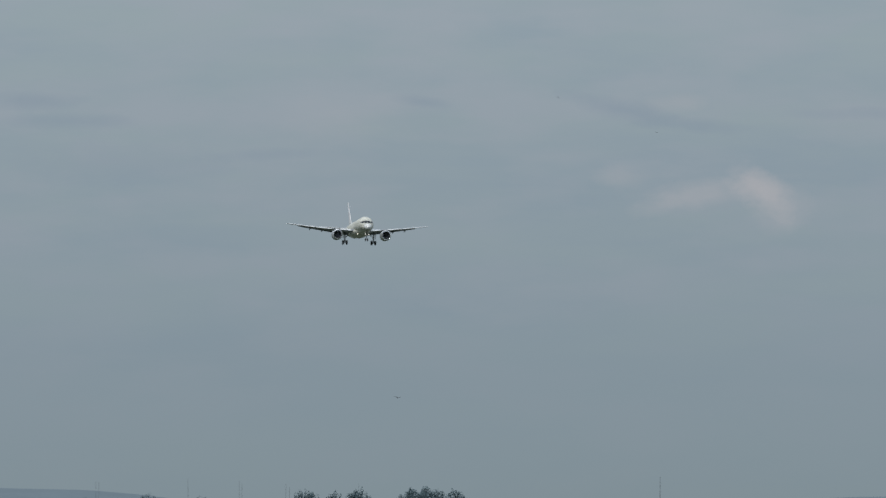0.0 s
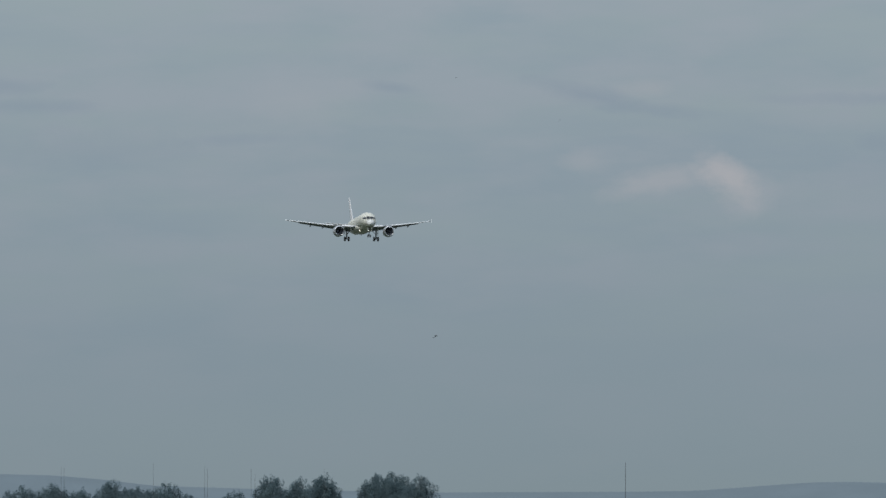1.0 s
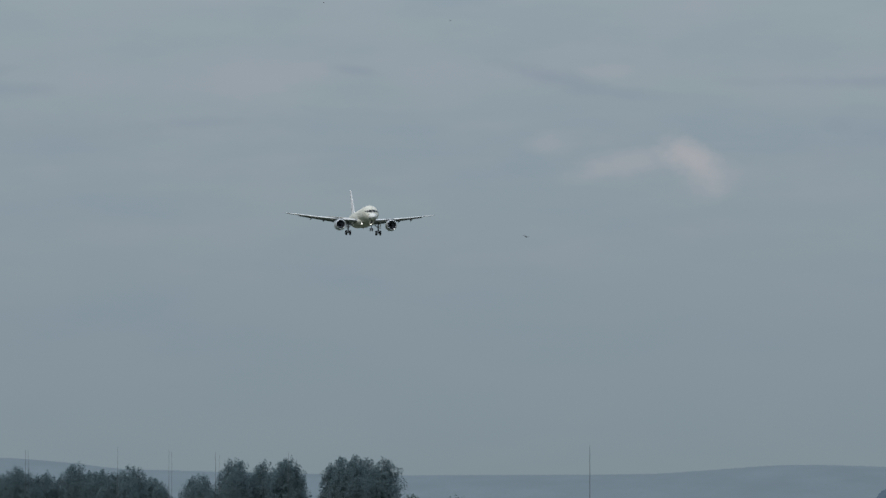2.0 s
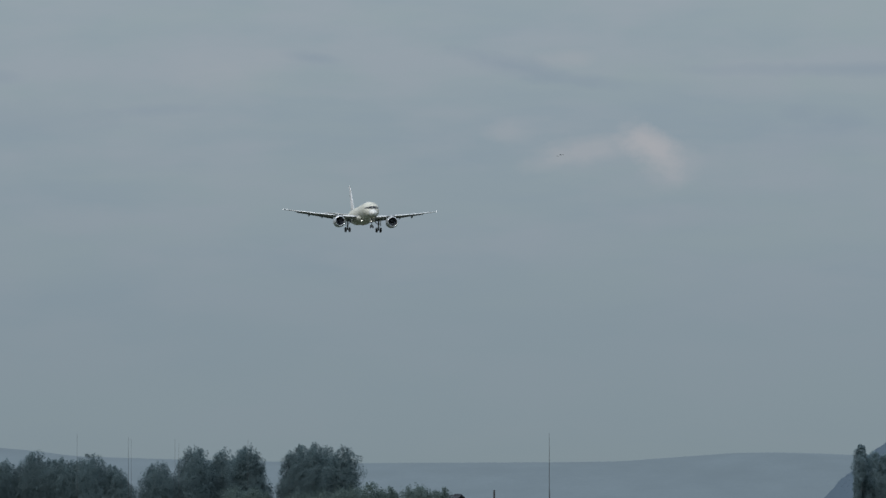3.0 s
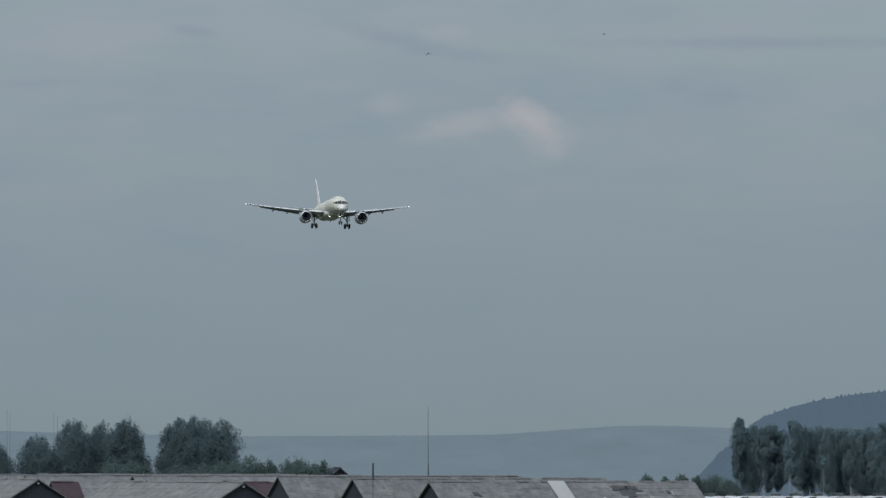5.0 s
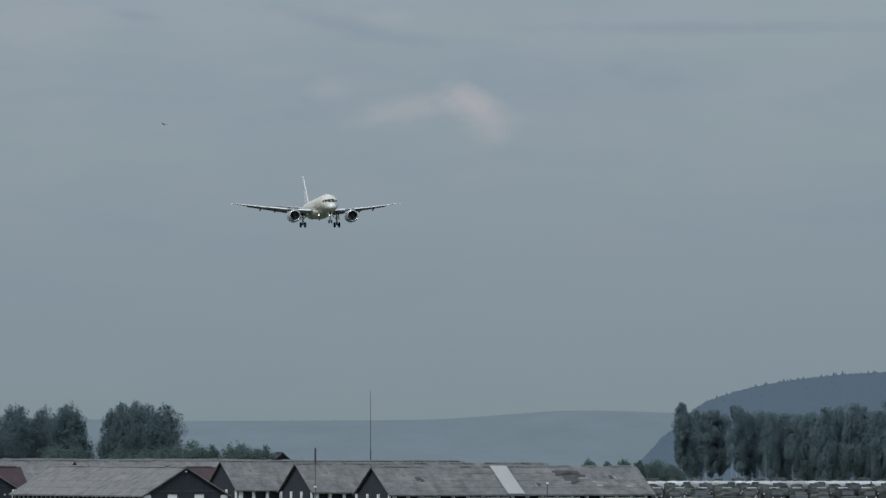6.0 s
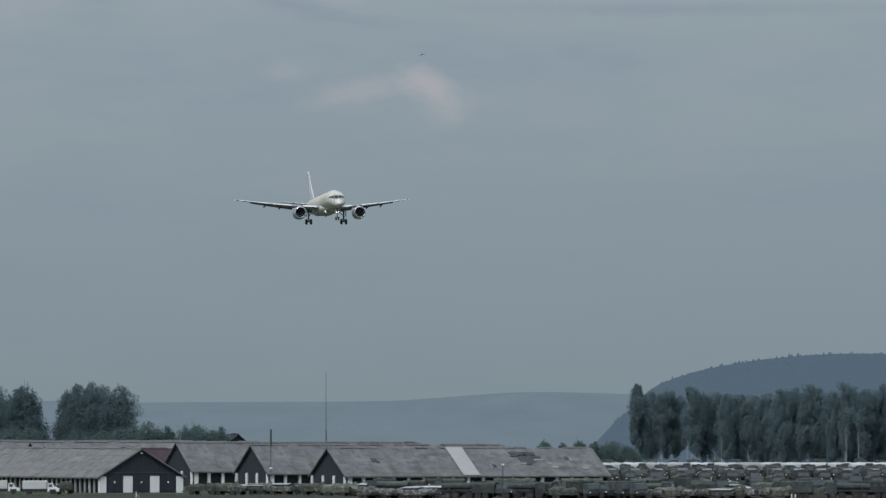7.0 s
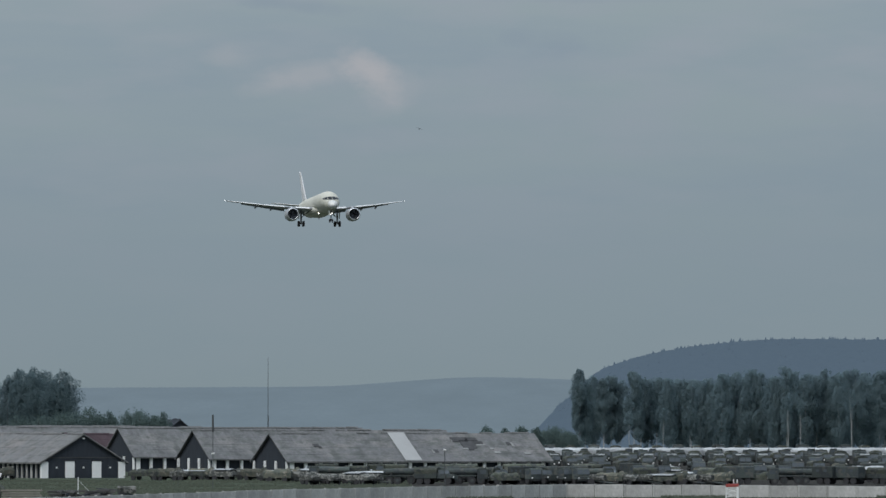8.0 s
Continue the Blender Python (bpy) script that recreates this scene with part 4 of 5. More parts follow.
def fence():
    """A wall of cast concrete panels between posts, following a bend in the boundary."""
    ob = thing("concrete_fence", pose(0, 0, 0), "weathered grey concrete panel fence", "fence", kind="structure")
    line = [(-95, 1150, -0.8), (-49.3, 1240, -0.5), (-19.9, 1310, -0.1), (17.5, 1378, 0.0), (62.8, 1378, -0.3), (100, 1378, -0.4)]
    panel, post = bmesh.new(), bmesh.new()
    box(panel, (0.05, -0.07, 0.0), (3.95, 0.07, 1.92), bevel=0.02)
    box(panel, (0.25, -0.09, 0.2), (3.75, -0.05, 1.75), bevel=0.03)
    box(post, (-0.12, -0.14, 0.0), (0.12, 0.14, 1.98), bevel=0.03)
    first = [finish("panel", panel, CONCRETE), finish("post", post, CONCRETE)]
    meshes = [o.data for o in first]
    for o in first:
        bpy.data.objects.remove(o)
    rng = random.Random(5)
    for (x0, y0, z0), (x1, y1, z1) in zip(line, line[1:]):
        n = int(round(math.hypot(x1 - x0, y1 - y0) / 4.0))
        turn = math.degrees(math.atan2(y1 - y0, x1 - x0))
        for i in range(n):
            for me, what in zip(meshes, ("panel", "post")):
                o = new(what, me)
                o.parent = ob
                o.matrix_basis = pose(x0 + (x1 - x0) * i / n, y0 + (y1 - y0) * i / n, z0 + (z1 - z0) * i / n + rng.uniform(-0.05, 0.03), rng.uniform(-1, 1), rng.uniform(-0.5, 0.5), turn)


def mast(x, y, h, r=0.09, stays=False, thick=0.0):
    ob = thing("radio_mast", pose(x, y, 0), "thin dark guyed radio mast", "mast", "radio masts")
    bm = bmesh.new()
    rod(bm, (0, 0, 0), (0, 0, h * 0.6), r, r * 0.75, 6)
    rod(bm, (0, 0, h * 0.6), (0, 0, h), r * 0.75, r * 0.4, 6)
    part("pole", bm, IRON, ob)
    if thick:
        bm = bmesh.new()
        for a in range(3):
            c, s = 0.13 * math.cos(a * 2.094), 0.13 * math.sin(a * 2.094)
            rod(bm, (c, s, 0), (c, s, thick), 0.03, seg=5)
        for k in range(int(thick / 0.7)):
            rod(bm, (0.13, 0, k * 0.7), (-0.065, 0.11, k * 0.7 + 0.6), 0.018, seg=4)
            rod(bm, (-0.065, 0.11, k * 0.7), (-0.065, -0.11, k * 0.7 + 0.6), 0.018, seg=4)
            rod(bm, (-0.065, -0.11, k * 0.7), (0.13, 0, k * 0.7 + 0.6), 0.018, seg=4)
        part("lattice_base", bm, IRON, ob)
    return ob


def lamp_post(x, y, h, head=None, sleeve=None, r=0.09):
    ob = thing("lamp_post", pose(x, y, 0), "dark steel post with a small white lamp", "lamp post", "posts of the depot")
    part("pole", rod(bmesh.new(), (0, 0, 0), (0, 0, h), r, r * 0.72, 8), IRON, ob)
    if head:
        lm = part("lamp_head", box(bmesh.new(), (-0.22, -0.22, head - 0.12), (0.22, 0.1, head + 0.14), bevel=0.05), WHITE, ob, "white lamp head")
        part("bracket", rod(bmesh.new(), (0, 0, head - 0.3), (0, -0.15, head), 0.03, seg=6), IRON, lm)
    if sleeve:
        part("antenna_sleeve", rod(bmesh.new(), (0, 0, sleeve[0]), (0, 0, sleeve[1]), 0.16, 0.15, 8), IRON, ob, "dark thick sleeve")
    return ob


def pole(x, y, h):
    ob = thing("white_pole", pose(x, y, 0), "thin white pole with a slanting stay wire", "pole", "posts of the depot")
    part("shaft", rod(bmesh.new(), (0, 0, 0), (0, 0, h), 0.07, 0.06, 8), WHITE, ob)
    part("stay_wire", rod(bmesh.new(), (0, 0, h * 0.85), (2.1, 0.4, 0.0), 0.025, seg=5), WHITE, ob)
    return ob


fence()
mast(-36.0, 2000, 22.8, 0.1, thick=11.0)
for x, h in ((-156.9, 22.2), (-156.3, 22.0), (-137.3, 22.9), (-126.4, 22.2), (-125.8, 21.8), (-116.5, 21.7), (-115.7, 20.9), (-101.0, 21.7), (-92.3, 14.9)):
    mast(x, 2060, h, 0.05)
lamp_post(-36.1, 1525, 11.6, 5.5, (8.9, 11.6), 0.06)
lamp_post(0.3, 1578, 5.8, 5.8)
pole(-53.0, 1412, 2.7)
lamp_post(-42.5, 1560, 4.2, r=0.045)


def marker(x, y):
    """A low red and white obstacle frame by the fence."""
    ob = thing("obstacle_marker", pose(x, y, 0, 0, 0, 8), "red and white lattice marker frame beside the fence", "marker")
    for sx in (-0.85, 0.85):
        for sy in (-0.4, 0.4):
            part("leg", rod(bmesh.new(), (sx, sy, 0), (sx * 0.9, sy, 1.85), 0.06, seg=6), WHITE, ob)
    bm = bmesh.new()
    for z in (0.5, 1.1):
        rod(bm, (-0.85, -0.4, z), (0.85, -0.4, z + 0.5), 0.04, seg=5)
        rod(bm, (0.85, -0.4, z), (-0.85, -0.4, z + 0.5), 0.04, seg=5)
    part("bracing", bm, WHITE, ob)
    part("post", box(bmesh.new(), (0.55, -0.5, 0), (0.8, -0.42, 1.9), bevel=0.02), WHITE, ob)
    part("head_box", box(bmesh.new(), (-0.85, -0.5, 1.85), (0.85, 0.5, 2.3), bevel=0.05), RED, ob, "red painted box")
    for sx in (0.2, 0.7):
        part("lamp", rod(bmesh.new(), (sx, 0, 2.35), (sx, 0, 2.9), 0.07, 0.09, 8), WHITE, ob, "small white lamp")


marker(39.8, 1338)


def weeds():
    """Rough grass and weeds along the foot of the fence."""
    rng = np.random.default_rng(9)
    n = 9000
    x = rng.uniform(-60, 75, n)
    y = np.interp(x, [-60, -49, -20, 17, 75], [1216, 1236, 1306, 1373, 1373]) - rng.uniform(0, 5, n)
    h = rng.uniform(0.1, 0.4, n) * (0.5 + 0.9 * (np.sin(x * 0.31) * np.sin(x * 0.11 + 1) > 0.1))
    w = rng.uniform(0.05, 0.16, n)
    lean = rng.normal(size=(n, 2)) * 0.1
    v = np.stack([np.stack([x - w, y, 0 * x], 1), np.stack([x + w, y, 0 * x], 1), np.stack([x + lean[:, 0], y + lean[:, 1], h], 1)], 1).reshape(-1, 3)
    me = bpy.data.meshes.new("weeds")
    me.from_pydata(v.tolist(), [], np.arange(n * 3).reshape(-1, 3).tolist())
    me.materials.append(WEED_LEAF)
    tagged(new("weeds", me), "rough dark green weeds along the fence foot", "grass", kind="stuff")


def tussocks():
    """Uneven tufts of grass on the field before the barns."""
    rng = np.random.default_rng(19)
    n = 26000
    x, y = rng.uniform(-90, -5, n), rng.uniform(1335, 1700, n)
    patchy = np.sin(x * 0.21 + 3 * np.sin(y * 0.031)) + np.sin(y * 0.09 + x * 0.05)
    keep = patchy > rng.uniform(-1.6, 1.2, n)
    x, y = x[keep], y[keep]
    n = len(x)
    h, w = rng.uniform(0.06, 0.34, n) * np.where(rng.random(n) < 0.05, 2.2, 1.0), rng.uniform(0.08, 0.4, n)
    lean = rng.normal(size=(n, 2)) * 0.08
    v = np.stack([np.stack([x - w, y, 0 * x], 1), np.stack([x + w, y, 0 * x], 1), np.stack([x + lean[:, 0], y + lean[:, 1], h], 1)], 1).reshape(-1, 3)
    me = bpy.data.meshes.new("grass_tufts")
    me.from_pydata(v.tolist(), [], np.arange(n * 3).reshape(-1, 3).tolist())
    me.materials.append(WEED_LEAF)
    tagged(new("grass_tufts", me), "uneven tufts of rough grass before the barns", "grass", kind="stuff")


weeds()
tussocks()

# ---- the truck park ----


def arch(w, z0, z1, n=7):
    """Half outline of a bowed canvas tilt, in x, z."""
    pts = [(-w, z0), (-w, z0 + (z1 - z0) * 0.62)]
    for i in range(1, n):
        a = math.pi * (1 - i / n)
        pts.append((w * math.cos(a), z0 + (z1 - z0) * (0.62 + 0.38 * math.sin(a))))
    return pts + [(w, z0 + (z1 - z0) * 0.62), (w, z0)]


def wheels(ob, ys, r=0.56):
    me = None
    for y in ys:
        for sx in (-1, 1):
            if me is None:
                bm = bmesh.new()
                rod(bm, (-0.17, 0, 0), (0.17, 0, 0), r, seg=14)
                w = part("wheel", bm, RUBBER, ob)
                me = w.data
                if r > 0.6:
                    hub = part("hub", rod(bmesh.new(), (-0.19, 0, 0), (0.19, 0, 0), r * 0.45, seg=8), OLIVE, w).data
            else:
                w = new("wheel", me)
                w.parent = ob
                if r > 0.6:
                    new("hub", hub).parent = w
            w.matrix_basis = pose(sx * 1.0, y, r)


COVERS = {"trailer": (3.2, 2.2, 3), "trailer_b": (2.4, 2.4, 17), "trailer_c": (3.6, 1.9, 29), "pale": (2.3, 2.1, 5), "pale_b": (1.7, 1.9, 41)}   # half length, height, seed


def truck(kind, label):
    """x across, y to its front. kind: tilt, van, heavy, tarp, box, trailer."""
    name = {**{k: "covered_trailer" for k in COVERS}, "gun": "field_gun", "box": "box_truck"}.get(kind, "army_truck")
    ob = thing(name, pose(0, 0, 0), label, "gun" if kind == "gun" else "trailer" if kind in COVERS else "truck", "parked army vehicles")
    if kind == "gun":
        wheels(ob, (0.4,), 0.55)
        for sx in (-1, 1):
            part("trail_leg", rod(bmesh.new(), (sx * 0.2, 0.2, 0.75), (sx * 0.7, -3.4, 0.35), 0.13, 0.1, 8), OLIVE, ob)
        part("shield", loft(bmesh.new(), [[(-0.95, 0.75, 0.5), (0.95, 0.75, 0.5), (0.95, 0.7, 0.5), (-0.95, 0.7, 0.5)], [(-0.8, 0.45, 1.75), (0.8, 0.45, 1.75), (0.8, 0.4, 1.75), (-0.8, 0.4, 1.75)]]), OLIVE, ob)
        part("barrel", rod(bmesh.new(), (0, -0.6, 1.15), (0, 4.0, 1.45), 0.13, 0.08, 10), OLIVE, ob)
        rr = random.Random(12)
        rings = [[(x * (1 + 0.1 * rr.uniform(-1, 1)), -1.6 + 2.6 * k / 5, z + 0.08 * rr.uniform(-1, 1)) for x, z in arch(0.62, 0.85, 1.75)] for k in range(6)]
        part("breech_cover", loft(bmesh.new(), rings), STRIPED, ob, "pale patched cover")
        return ob
    bm = bmesh.new()
    box(bm, (-0.5, -3.6, 0.75), (-0.35, 3.4, 1.0))
    box(bm, (0.35, -3.6, 0.75), (0.5, 3.4, 1.0))
    for y in (-3.4, -1.5, 0.8, 3.2):
        box(bm, (-0.5, y, 0.76), (0.5, y + 0.15, 0.98))
    part("chassis", bm, DARK_OLIVE, ob)
    if kind in COVERS:
        half, high, seed = COVERS[kind]
        wheels(ob, (-half + 1.0, half - 1.2), 0.45)
        bm = bmesh.new()
        rings = []
        rr = random.Random(seed)
        for k in range(10):
            y = -half + 2 * half * k / 9
            peak = high * (0.82 + 0.18 * rr.random()) - (0.35 if k in (0, 9) else 0.0)
            rings.append([(x * (1 + 0.05 * rr.uniform(-1, 1)), y, z + 0.06 * rr.uniform(-1, 1) * (z > 1.2)) for x, z in arch(1.15 - 0.25 * (k in (0, 9)), 0.7, peak, 5)])
        cloth = {"trailer_b": TAN_CANVAS, "pale": STRIPED, "pale_b": STRIPED}.get(kind, CANVAS)
        part("cover", loft(bm, rings), cloth, ob, "sagging pale cover" if kind.startswith("pale") else "sagging canvas cover")
        part("drawbar", rod(bmesh.new(), (0, half - 0.2, 0.8), (0, half + 1.3, 0.6), 0.07, seg=6), DARK_OLIVE, ob)
        if kind in ("pale", "trailer_c"):
            z = high - 0.12
            rings = [[(-1.25, y, z - 0.1), (0, y, z + 0.1 + 0.05 * rr.uniform(-1, 1)), (1.25, y, z - 0.1), (1.22, y, z - 0.18), (0, y, z), (-1.22, y, z - 0.18)] for y in np.linspace(-half * 0.9, half * 0.55, 6)]
            part("top_sheet", loft(bmesh.new(), rings), PALE_TARP, ob, "pale sheet laid over the top")
        return ob
    if kind == "box":
        wheels(ob, (-2.2, 2.0), 0.42)
        part("box_body", box(bmesh.new(), (-1.1, -3.3, 1.0), (1.1, 0.95, 2.45), bevel=0.06), DUSTY, ob, "dusty white box body")
        bm = bmesh.new()
        side = [(1.1, 0.6), (3.1, 0.6), (3.15, 1.1), (2.35, 1.35), (1.95, 2.0), (1.15, 2.0)]
        loft(bm, [[(x, y, z) for y, z in side] for x in (-0.95, 0.95)])
        cab = part("cab", bm, WHITE, ob, "white cab with a short bonnet")
        part("windscreen", loft(bmesh.new(), [[(-0.85, 2.36, 1.4), (0.85, 2.36, 1.4), (0.85, 2.3, 1.4), (-0.85, 2.3, 1.4)], [(-0.85, 2.02, 1.94), (0.85, 2.02, 1.94), (0.85, 1.96, 1.94), (-0.85, 1.96, 1.94)]]), WINDOW, cab)
        for sx in (-1, 1):
            part("door_window", box(bmesh.new(), (sx * 0.94, 1.3, 1.35), (sx * 0.965, 1.95, 1.85)), WINDOW, cab)
            part("mudguard", box(bmesh.new(), (sx * 0.75, 1.45, 0.55), (sx * 1.0, 2.6, 0.95), bevel=0.05), DARK_OLIVE, ob, "dark mudguard")
            part("skirt", box(bmesh.new(), (sx * 1.0, -3.2, 0.55), (sx * 1.08, 0.9, 0.98)), DARK_OLIVE, ob, "dark side guard")
        part("bumper", box(bmesh.new(), (-1.0, 3.1, 0.4), (1.0, 3.25, 0.7), bevel=0.03), IRON, ob)
        return ob
    wheels(ob, (-2.7, -1.4, 0.9, 2.4) if kind == "heavy" else (-2.6, -1.3, 2.35), 0.66 if kind == "heavy" else 0.56)
    if kind == "tilt":   # bonneted cab
        bm = bmesh.new()
        box(bm, (-1.1, 0.45, 0.95), (1.1, 1.95, 1.75), bevel=0.06)
        loft(bm, [[(-1.05, 0.5, 1.7), (1.05, 0.5, 1.7), (1.05, 1.9, 1.7), (-1.05, 1.9, 1.7)], [(-0.95, 0.55, 2.45), (0.95, 0.55, 2.45), (0.95, 1.62, 2.45), (-0.95, 1.62, 2.45)]])
        cab = part("cab", bm, OLIVE, ob)
        part("bonnet", loft(bmesh.new(), [[(-0.85, 1.95, 0.95), (0.85, 1.95, 0.95), (0.85, 1.95, 1.72), (-0.85, 1.95, 1.72)], [(-0.72, 3.45, 0.95), (0.72, 3.45, 0.95), (0.72, 3.45, 1.58), (-0.72, 3.45, 1.58)]]), OLIVE, ob)
        for sx in (-1, 1):
            part("mudguard", box(bmesh.new(), (sx * 0.75, 1.75, 1.05), (sx * 1.2, 3.2, 1.22), bevel=0.05), OLIVE, ob)
            part("windscreen", loft(bmesh.new(), [[(sx * 0.06, 1.90, 1.78), (sx * 0.96, 1.90, 1.78), (sx * 0.96, 1.86, 1.74), (sx * 0.06, 1.86, 1.74)], [(sx * 0.06, 1.68, 2.36), (sx * 0.88, 1.68, 2.36), (sx * 0.88, 1.64, 2.36), (sx * 0.06, 1.64, 2.36)]]), WINDOW, cab)
            part("door_window", loft(bmesh.new(), [[(sx * 1.07, 0.75, 1.78), (sx * 1.07, 1.7, 1.78), (sx * 1.02, 1.7, 1.78), (sx * 1.02, 0.75, 1.78)], [(sx * 0.98, 0.78, 2.34), (sx * 0.98, 1.5, 2.34), (sx * 0.93, 1.5, 2.34), (sx * 0.93, 0.78, 2.34)]]), WINDOW, cab)
            part("headlamp", rod(bmesh.new(), (sx * 0.95, 3.2, 1.25), (sx * 0.95, 3.3, 1.25), 0.13, seg=10), WHITE, ob)
        part("bumper", box(bmesh.new(), (-1.15, 3.5, 0.65), (1.15, 3.62, 0.9), bevel=0.03), DARK_OLIVE, ob)
        part("cargo_bed", box(bmesh.new(), (-1.22, -3.65, 1.0), (1.22, 0.35, 1.75), bevel=0.03), OLIVE, ob)
        rings = []
        for k in range(9):
            y = -3.62 + 3.94 * k / 8
            rings.append([(x, y, z - (0.05 if k % 2 else 0.0) * (z > 2.3)) for x, z in arch(1.2, 1.7, 2.85)])
        part("canvas_tilt", loft(bmesh.new(), rings), CANVAS, ob, "faded canvas tilt")
        return ob
    # cab over the engine
    bm = bmesh.new()
    side = [(1.75, 0.95), (3.55, 0.95), (3.62, 1.7), (3.4, 2.55), (3.2, 2.68), (1.85, 2.68), (1.75, 2.5)]
    loft(bm, [[(x, y, z) for y, z in side] for x in (-1.2, 1.2)])
    cab = part("cab", bm, OLIVE, ob)
    for sx in (-1, 1):
        part("windscreen", loft(bmesh.new(), [[(sx * 0.05, 3.64, 1.75), (sx * 1.1, 3.64, 1.75), (sx * 1.1, 3.6, 1.75), (sx * 0.05, 3.6, 1.75)], [(sx * 0.05, 3.45, 2.46), (sx * 1.1, 3.45, 2.46), (sx * 1.1, 3.4, 2.46), (sx * 0.05, 3.4, 2.46)]]), WINDOW, cab)
        part("door_window", box(bmesh.new(), (sx * 1.19, 2.25, 1.75), (sx * 1.215, 3.25, 2.4)), WINDOW, cab)
        part("headlamp", rod(bmesh.new(), (sx * 0.9, 3.55, 1.15), (sx * 0.9, 3.62, 1.15), 0.13, seg=10), WHITE, ob)
    part("bumper", box(bmesh.new(), (-1.2, 3.55, 0.6), (1.2, 3.72, 0.9), bevel=0.03), DARK_OLIVE, ob)
    if kind == "hatch":
        part("roof_sheet", box(bmesh.new(), (-0.95, 1.7, 2.68), (0.95, 3.2, 2.95), bevel=0.08), PALE_TARP, ob, "pale sheet over the cab roof")
    if kind in ("van", "hatch"):
        part("box_body", box(bmesh.new(), (-1.24, -3.65, 1.02), (1.24, 1.55, 3.0), bevel=0.12), OLIVE, ob, "olive box body")
        for y in (-2.6, -1.2, 0.2):
            for sx in (-1, 1):
                part("body_window", box(bmesh.new(), (sx * 1.22, y, 2.05), (sx * 1.255, y + 0.55, 2.5)), WINDOW, ob)
        part("roof_vent", box(bmesh.new(), (-0.4, -1.0, 2.98), (0.4, -0.4, 3.15), bevel=0.03), OLIVE, ob)
    elif kind == "heavy":
        part("deck", box(bmesh.new(), (-1.25, -3.7, 1.3), (1.25, 1.6, 1.55), bevel=0.03), OLIVE, ob)
        bm = bmesh.new()
        for x in (-0.6, 0.6):
            rod(bm, (x, -3.7, 2.1), (x, 2.6, 2.15), 0.52, seg=12)
        part("load", bm, OLIVE, ob, "long covered load")
        part("cradle", box(bmesh.new(), (-1.2, -2.6, 1.5), (1.2, -2.2, 2.0)), DARK_OLIVE, ob)
    else:
        rings = []
        rr = random.Random(8)
        for k in range(9):
            y = -3.7 + 5.2 * k / 8
            rings.append([(x * (1 + 0.04 * rr.uniform(-1, 1)), y, z + 0.1 * rr.uniform(-1, 1) * (z > 1.6)) for x, z in arch(1.22, 1.05, 2.8)])
        part("tarpaulin", loft(bmesh.new(), rings), PALE_TARP, ob, "pale grey tarpaulin")
    return ob


